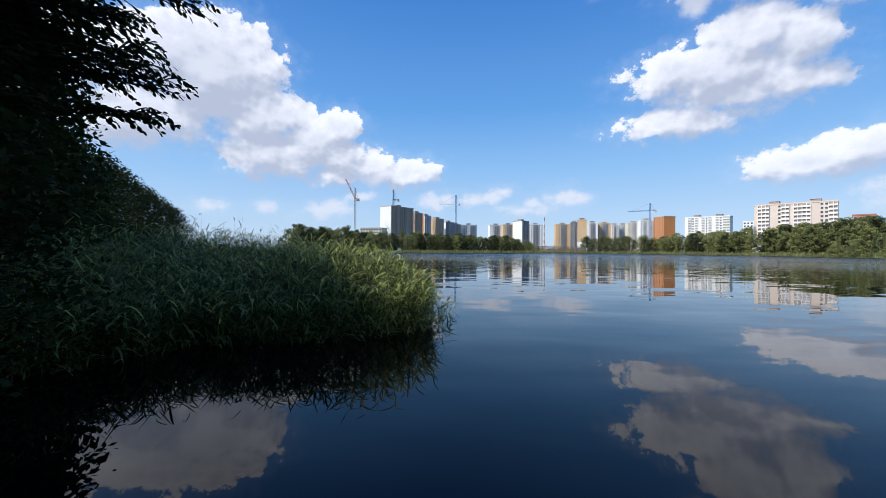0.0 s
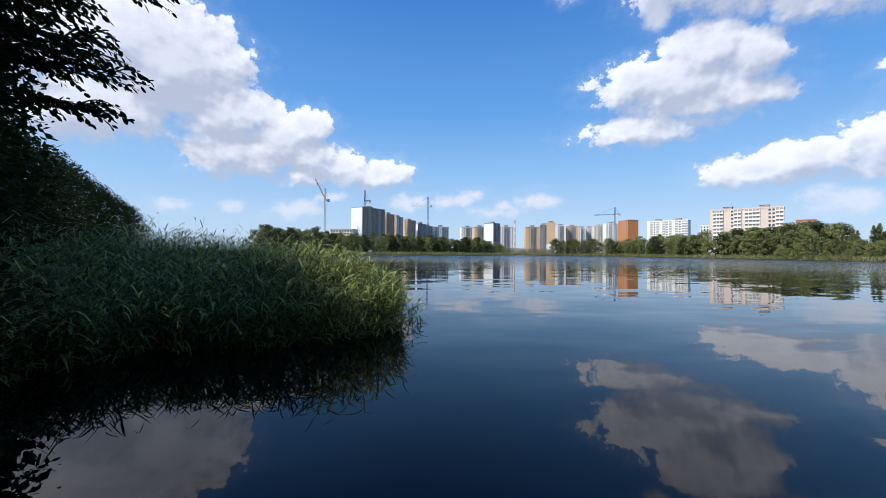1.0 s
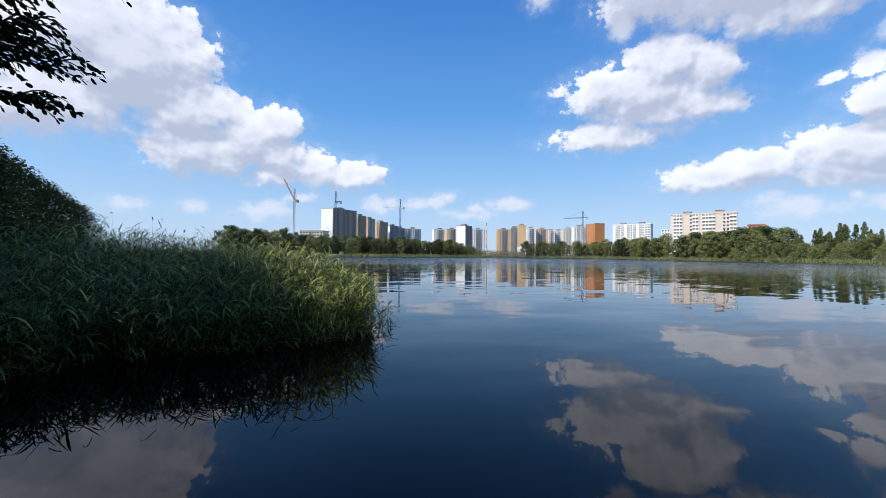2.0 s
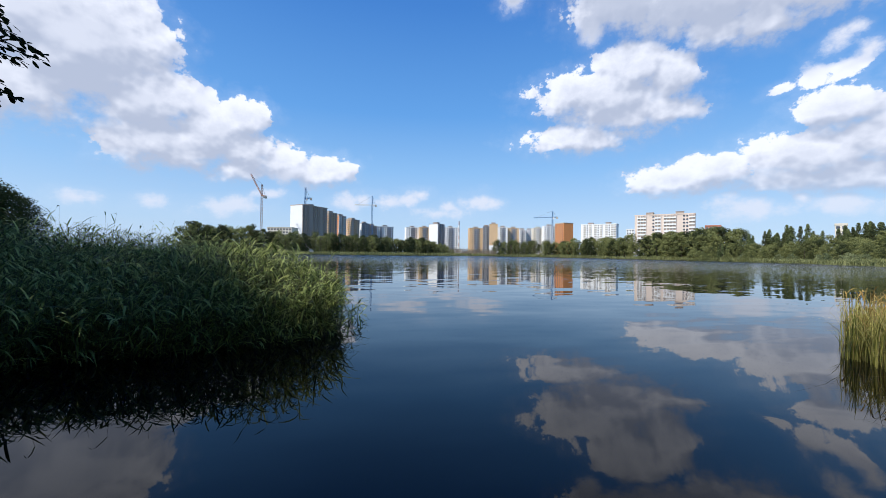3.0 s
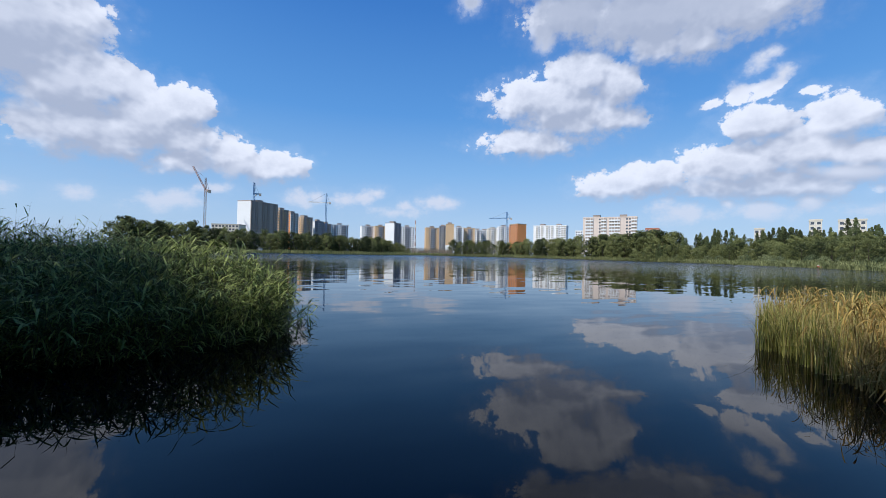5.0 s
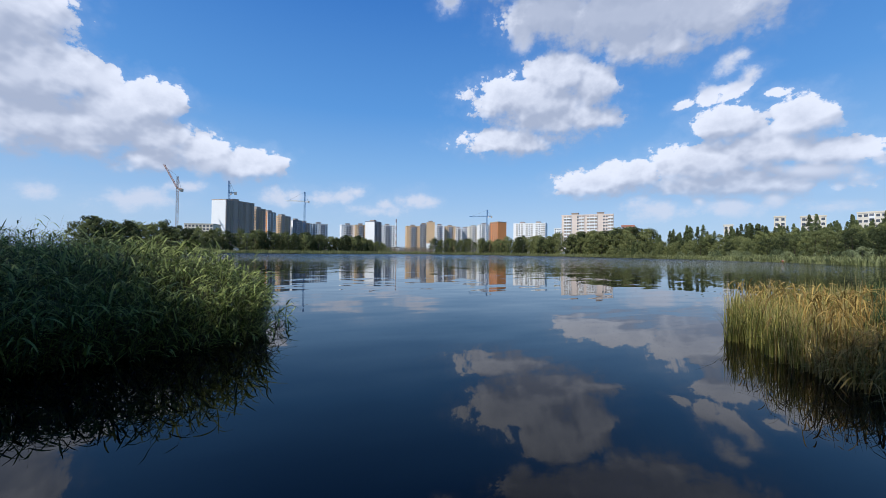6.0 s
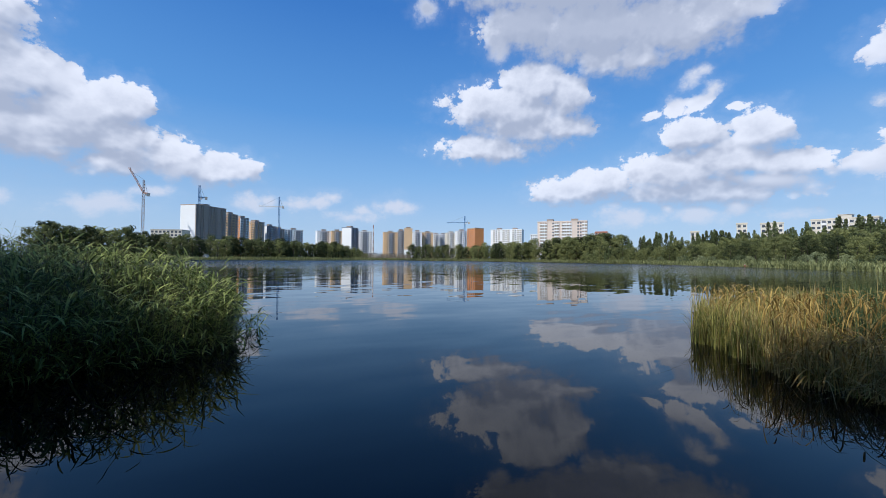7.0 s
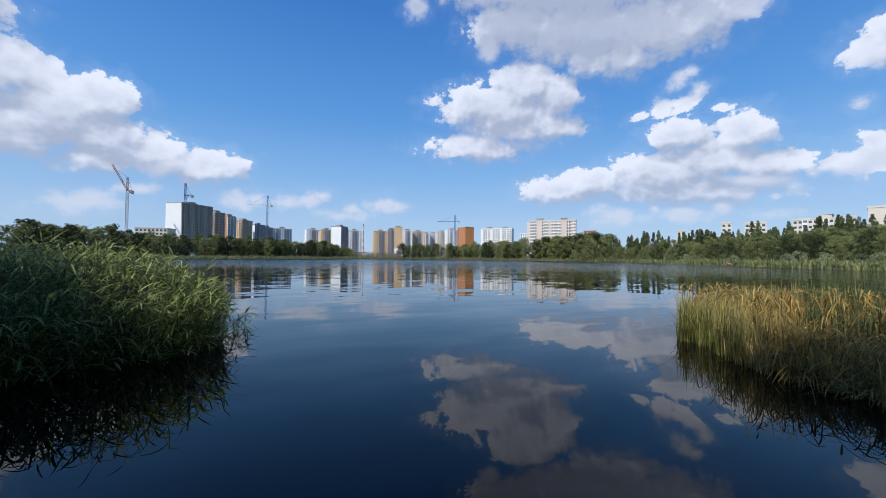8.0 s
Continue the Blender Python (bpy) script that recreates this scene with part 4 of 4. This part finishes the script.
# upper boughs over the bank, unseen, added for shade; the reeds' tip stays sunlit
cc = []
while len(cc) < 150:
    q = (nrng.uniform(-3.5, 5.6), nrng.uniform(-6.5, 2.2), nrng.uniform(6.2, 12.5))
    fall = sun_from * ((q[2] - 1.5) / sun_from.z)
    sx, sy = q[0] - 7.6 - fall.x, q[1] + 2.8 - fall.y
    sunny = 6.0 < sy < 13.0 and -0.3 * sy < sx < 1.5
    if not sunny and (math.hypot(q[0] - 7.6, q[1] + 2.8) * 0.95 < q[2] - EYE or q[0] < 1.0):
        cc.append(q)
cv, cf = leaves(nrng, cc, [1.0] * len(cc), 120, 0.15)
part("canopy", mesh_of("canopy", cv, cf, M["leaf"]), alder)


# ---- reed beds ----
def inside(poly, x, y):
    odd = False
    for (ax, ay), (bx, by) in zip(poly, poly[1:] + poly[:1]):
        if (ay > y) != (by > y) and x < (bx - ax) * (y - ay) / (by - ay) + ax:
            odd = not odd
    return odd


def edge_gap(poly, x, y, closed=True):
    best = 1e9
    for (ax, ay), (bx, by) in zip(poly, poly[1:] + (poly[:1] if closed else [])):
        s = max(0, min(1, ((x - ax) * (bx - ax) + (y - ay) * (by - ay)) / ((bx - ax) ** 2 + (by - ay) ** 2)))
        best = min(best, math.hypot(x - ax - s * (bx - ax), y - ay - s * (by - ay)))
    return best


def scatter(rng, poly, density, edge):
    """Feet in a plan, thicker within a metre of its rim."""
    xs, ys = [p[0] for p in poly], [p[1] for p in poly]
    n = int(density * (max(xs) - min(xs)) * (max(ys) - min(ys)))
    for i in range(n):
        x, y = rng.uniform(min(xs), max(xs)), rng.uniform(min(ys), max(ys))
        if inside(poly, x, y) and (edge_gap(poly, x, y) < 1.0 or rng.random() < edge):
            yield x, y


REED_BED = [(-0.65, 11.4), (-0.22, 8.4), (-1.2, 7.25), (-2.6, 6.8), (-4.2, 6.5), (-4.9, 5.6), (-5.6, 4.6), (-7.5, 5.5), (-9.5, 9), (-9.5, 14), (-4, 14)]
REED_RIM = REED_BED[:7]     # the side that stands in open water
rr = random.Random(11)
lv, lf, sv, sf = [], [], [], []


def ribbon(base, out, side, long, wide, rise, droop, segs=4):
    """A reed leaf that rises, then arches over."""
    k = len(lv)
    for i in range(segs + 1):
        s = i / segs
        c = base + out * long * (s - 0.15 * s * s) + Vector((0, 0, long * (rise * s - droop * s * s)))
        w = side * (wide * 0.5 * min(1, 0.55 + 1.6 * s) * (1 - s ** 3) + 0.0008)
        lv.append(c - w)
        lv.append(c + w)
    for i in range(segs):
        a = k + 2 * i
        lf.append((a, a + 1, a + 3, a + 2))


shoots = [(rr.uniform(-0.35, 0.12), rr.uniform(8.2, 10.5)) for i in range(12)]
for x, y in list(scatter(rr, REED_BED, 85, 0.62)) + shoots:
    gap = edge_gap(REED_RIM, x, y, False)
    slope = 2.2 + 1.25 * max(0.0, min(4.0, -1.5 - x))
    tall = (0.75 + 1.5 * min(1.0, gap / slope) ** 0.8) * rr.uniform(0.84, 1.1) * (1.0 if rr.random() > 0.05 else 1.17)
    if not inside(REED_BED, x, y):
        tall = rr.uniform(0.2, 0.5)
    a = rr.uniform(0, 2 * math.pi)
    lean = Vector((math.cos(a), math.sin(a), 0)) * rr.uniform(0.02, 0.26) + Vector((0.10, -0.09, 0)) * (rr.uniform(0.8, 3.4) if gap < 0.6 else 0.6)
    foot = Vector((x, y, -0.25))
    line = [foot + Vector((0, 0, (tall + 0.25) * s)) + lean * tall * s * s for s in (0, 0.35, 0.7, 1.0)]
    tube(sv, sf, line, [0.006, 0.005, 0.004, 0.0015], 3)
    n = rr.randint(8, 12)
    for i in range(n):
        s = 0.08 + 0.92 * (i + rr.random()) / n
        p = foot + Vector((0, 0, (tall + 0.25) * s)) + lean * tall * s * s
        a = rr.uniform(0, 2 * math.pi)
        out = Vector((math.cos(a), math.sin(a), 0)) + lean * 1.2
        side = Vector((-math.sin(a), math.cos(a), rr.uniform(-0.3, 0.3)))
        ribbon(p, out, side, rr.uniform(0.2, 0.4), rr.uniform(0.02, 0.036), rr.uniform(0.1, 1.2), rr.uniform(0.2, 1.1))
bed = thing("reed_bed", "dense green common reeds standing in the water", "reeds", rest(0, 0), kind="stuff")
part("stems", mesh_of("stems", sv, sf, M["reed_stem"]), bed)
part("leaves", mesh_of("leaves", lv, lf, M["reed"]), bed)

CATTAIL_BED = [(8.4, 5.0), (8.05, 4.4), (7.65, 3.8), (7.25, 3.2), (6.95, 2.4), (6.85, 1.6), (7.0, -0.5), (13, -2), (18, 2), (16, 6.3), (12.6, 6.5), (10.2, 6.0)]
CATTAIL_FRONT = CATTAIL_BED[:6]
STANDS = {"cattail": [], "cattail_gold": [], "cattail_blue": []}
for x, y in scatter(rr, CATTAIL_BED, 115, 0.55):
    gap = edge_gap(CATTAIL_FRONT, x, y, False)
    bearing = math.degrees(math.atan2(-x, y))
    back = bearing < -70.5 and math.hypot(x, y) > 9.4
    ripe = (0.12 if gap < 0.5 else 0.45) if y > 3.9 else 0.15 if gap < 0.3 and y > 3.2 else 0.75
    sunk = max(0.0, min(1.0, (3.0 - y) / 0.8)) * max(0.0, min(1.0, (2.2 - gap) / 1.2))     # the trampled near end
    h = rr.uniform(0.88, 1.12) * (1.12 if back else 1.0 - 0.25 * sunk)
    for k in range(rr.randint(4, 7) + (2 if back else 0)):
        stand = STANDS["cattail_blue" if back and rr.random() < 0.85 else "cattail_gold" if rr.random() < ripe else "cattail"]
        rim = edge_gap(CATTAIL_BED, x, y) < 0.5 and y > 3.0
        bent = rr.random() < (0.35 if rim else 0.3 if back else 0.65 + 0.25 * sunk)
        stand.append((x + rr.gauss(0, 0.05), y + rr.gauss(0, 0.05), -0.1, h * rr.uniform(0.62, 1.0) + 0.1, rr.uniform(0.009, 0.019) * (1.6 if back else 1.0),
                      rr.uniform(0.4, 0.8) if bent and rim else rr.uniform(0.7, 1.5) + 0.5 * sunk if bent else rr.uniform(0.1, 0.6 if back else 0.4)))
nrng = np.random.default_rng(33)
cattails = thing("cattail_bed", "yellowing green cattails standing in the water", "reeds", rest(0, 0), kind="stuff")
for key, what in (("cattail", "green upright leaf blades"), ("cattail_gold", "ripe golden leaf blades"), ("cattail_blue", "tall bluish green leaf blades")):
    q = np.array(STANDS[key])
    cv, cf = blades(nrng, q[:, :3], q[:, 3], q[:, 4:5], q[:, 5:6], 6)
    part("blades", mesh_of("blades", cv, cf, M[key]), cattails, what)
# withered leaves, snapped and hanging among the green ones
lv, lf = [], []
for x, y in scatter(rr, CATTAIL_BED, 70, 0.6):
    gap = edge_gap(CATTAIL_FRONT, x, y, False)
    if x > 12.5 or (gap < 0.55 and y > 3.0 and rr.random() < 0.85):
        continue
    near = y < 3.0 and gap < 1.5
    for k in range(6 if near else 1 if y > 4.2 else 3):
        a = rr.uniform(0, 2 * math.pi)
        z = rr.uniform(0.15 if near else 0.5, 0.8 if near else 1.2)
        out = Vector((math.cos(a), math.sin(a), 0))
        side = Vector((-math.sin(a), math.cos(a), rr.uniform(-0.4, 0.4)))
        ribbon(Vector((x, y, z - 0.08)) + out * rr.uniform(-0.1, 0.1), out, side, rr.uniform(0.16, 0.42) * (1.4 if near else 1.0), rr.uniform(0.012, 0.024), rr.uniform(-0.1, 0.8), rr.uniform(0.6, 1.9))
part("withered_leaves", mesh_of("withered_leaves", lv, lf, M["straw"]), cattails, "withered straw-coloured leaves")

x, y = polar(6.6, 236)
bv, bf = [], []
for i in range(9):
    for k in range(14):
        e, a = math.pi / 2 * i / 8, 2 * math.pi * k / 14
        r = 1 + 0.12 * noise.noise(Vector((math.cos(a) * 2, math.sin(a) * 2, i * 0.6)))
        bv.append((1.9 * r * math.cos(a) * math.cos(e), 1.5 * r * math.sin(a) * math.cos(e), 2.0 * r * math.sin(e) - 0.1))
for i in range(8):
    for k in range(14):
        bf.append((i * 14 + k, i * 14 + (k + 1) % 14, (i + 1) * 14 + (k + 1) % 14, (i + 1) * 14 + k))
thing("boulder", "pale rounded boulder on the far shore", "boulder", rest(x, y, z_at(x, y) + 0.4), data=mesh_of("boulder", bv, bf, M["cream"]))

# ---- rowing boat drawn up at the foot of the hill ----
def hull_mesh(name, lo, hi, mat, long=3.2, wide=1.1):
    """The shell of a small boat between two heights of its sides, pointed at both ends, with a plank's thickness."""
    n, verts, faces = 12, [], []
    for h in (lo, hi):
        for inset in (0.0, 0.05):
            for i in range(n + 1):
                s = i / n
                half = (wide / 2 - inset) * math.sin(math.pi * s) ** 0.6 * (0.55 + 0.45 * h)
                rise = 0.22 * (2 * s - 1) ** 2
                for side in (-1, 1):
                    verts.append(((s - 0.5) * (long - 2 * inset), side * half, 0.5 * h + rise))
    row = 2 * (n + 1)
    for i in range(n):
        for side in (0, 1):
            a, c = 2 * i + side, 2 * i + 2 + side
            faces += [(a, c, 2 * row + c, 2 * row + a), (row + a, row + c, 3 * row + c, 3 * row + a), (2 * row + a, 2 * row + c, 3 * row + c, 3 * row + a)]
        faces.append((2 * i, 2 * i + 1, 2 * i + 3, 2 * i + 2))
    return mesh_of(name, verts, faces, mat)


x, y = polar(-64.3, 146.5)
boat = thing("rowing_boat", "small red and white rowing boat at the reedy waterline", "boat", rest(x, y, 0.05) @ pose(0, 0, 0, 0, 0, -52))
part("hull", hull_mesh("hull", 0.0, 0.7, M["steel_red"]), boat)
part("gunwale", hull_mesh("gunwale", 0.7, 1.0, M["steel_white"]), boat, "white upper strake")
bm = bmesh.new()
box(bm, (-0.15, -0.45, 0.3), (0.15, 0.45, 0.34))
part("bench", mesh_from("bench", bm, M["cream"]), boat)
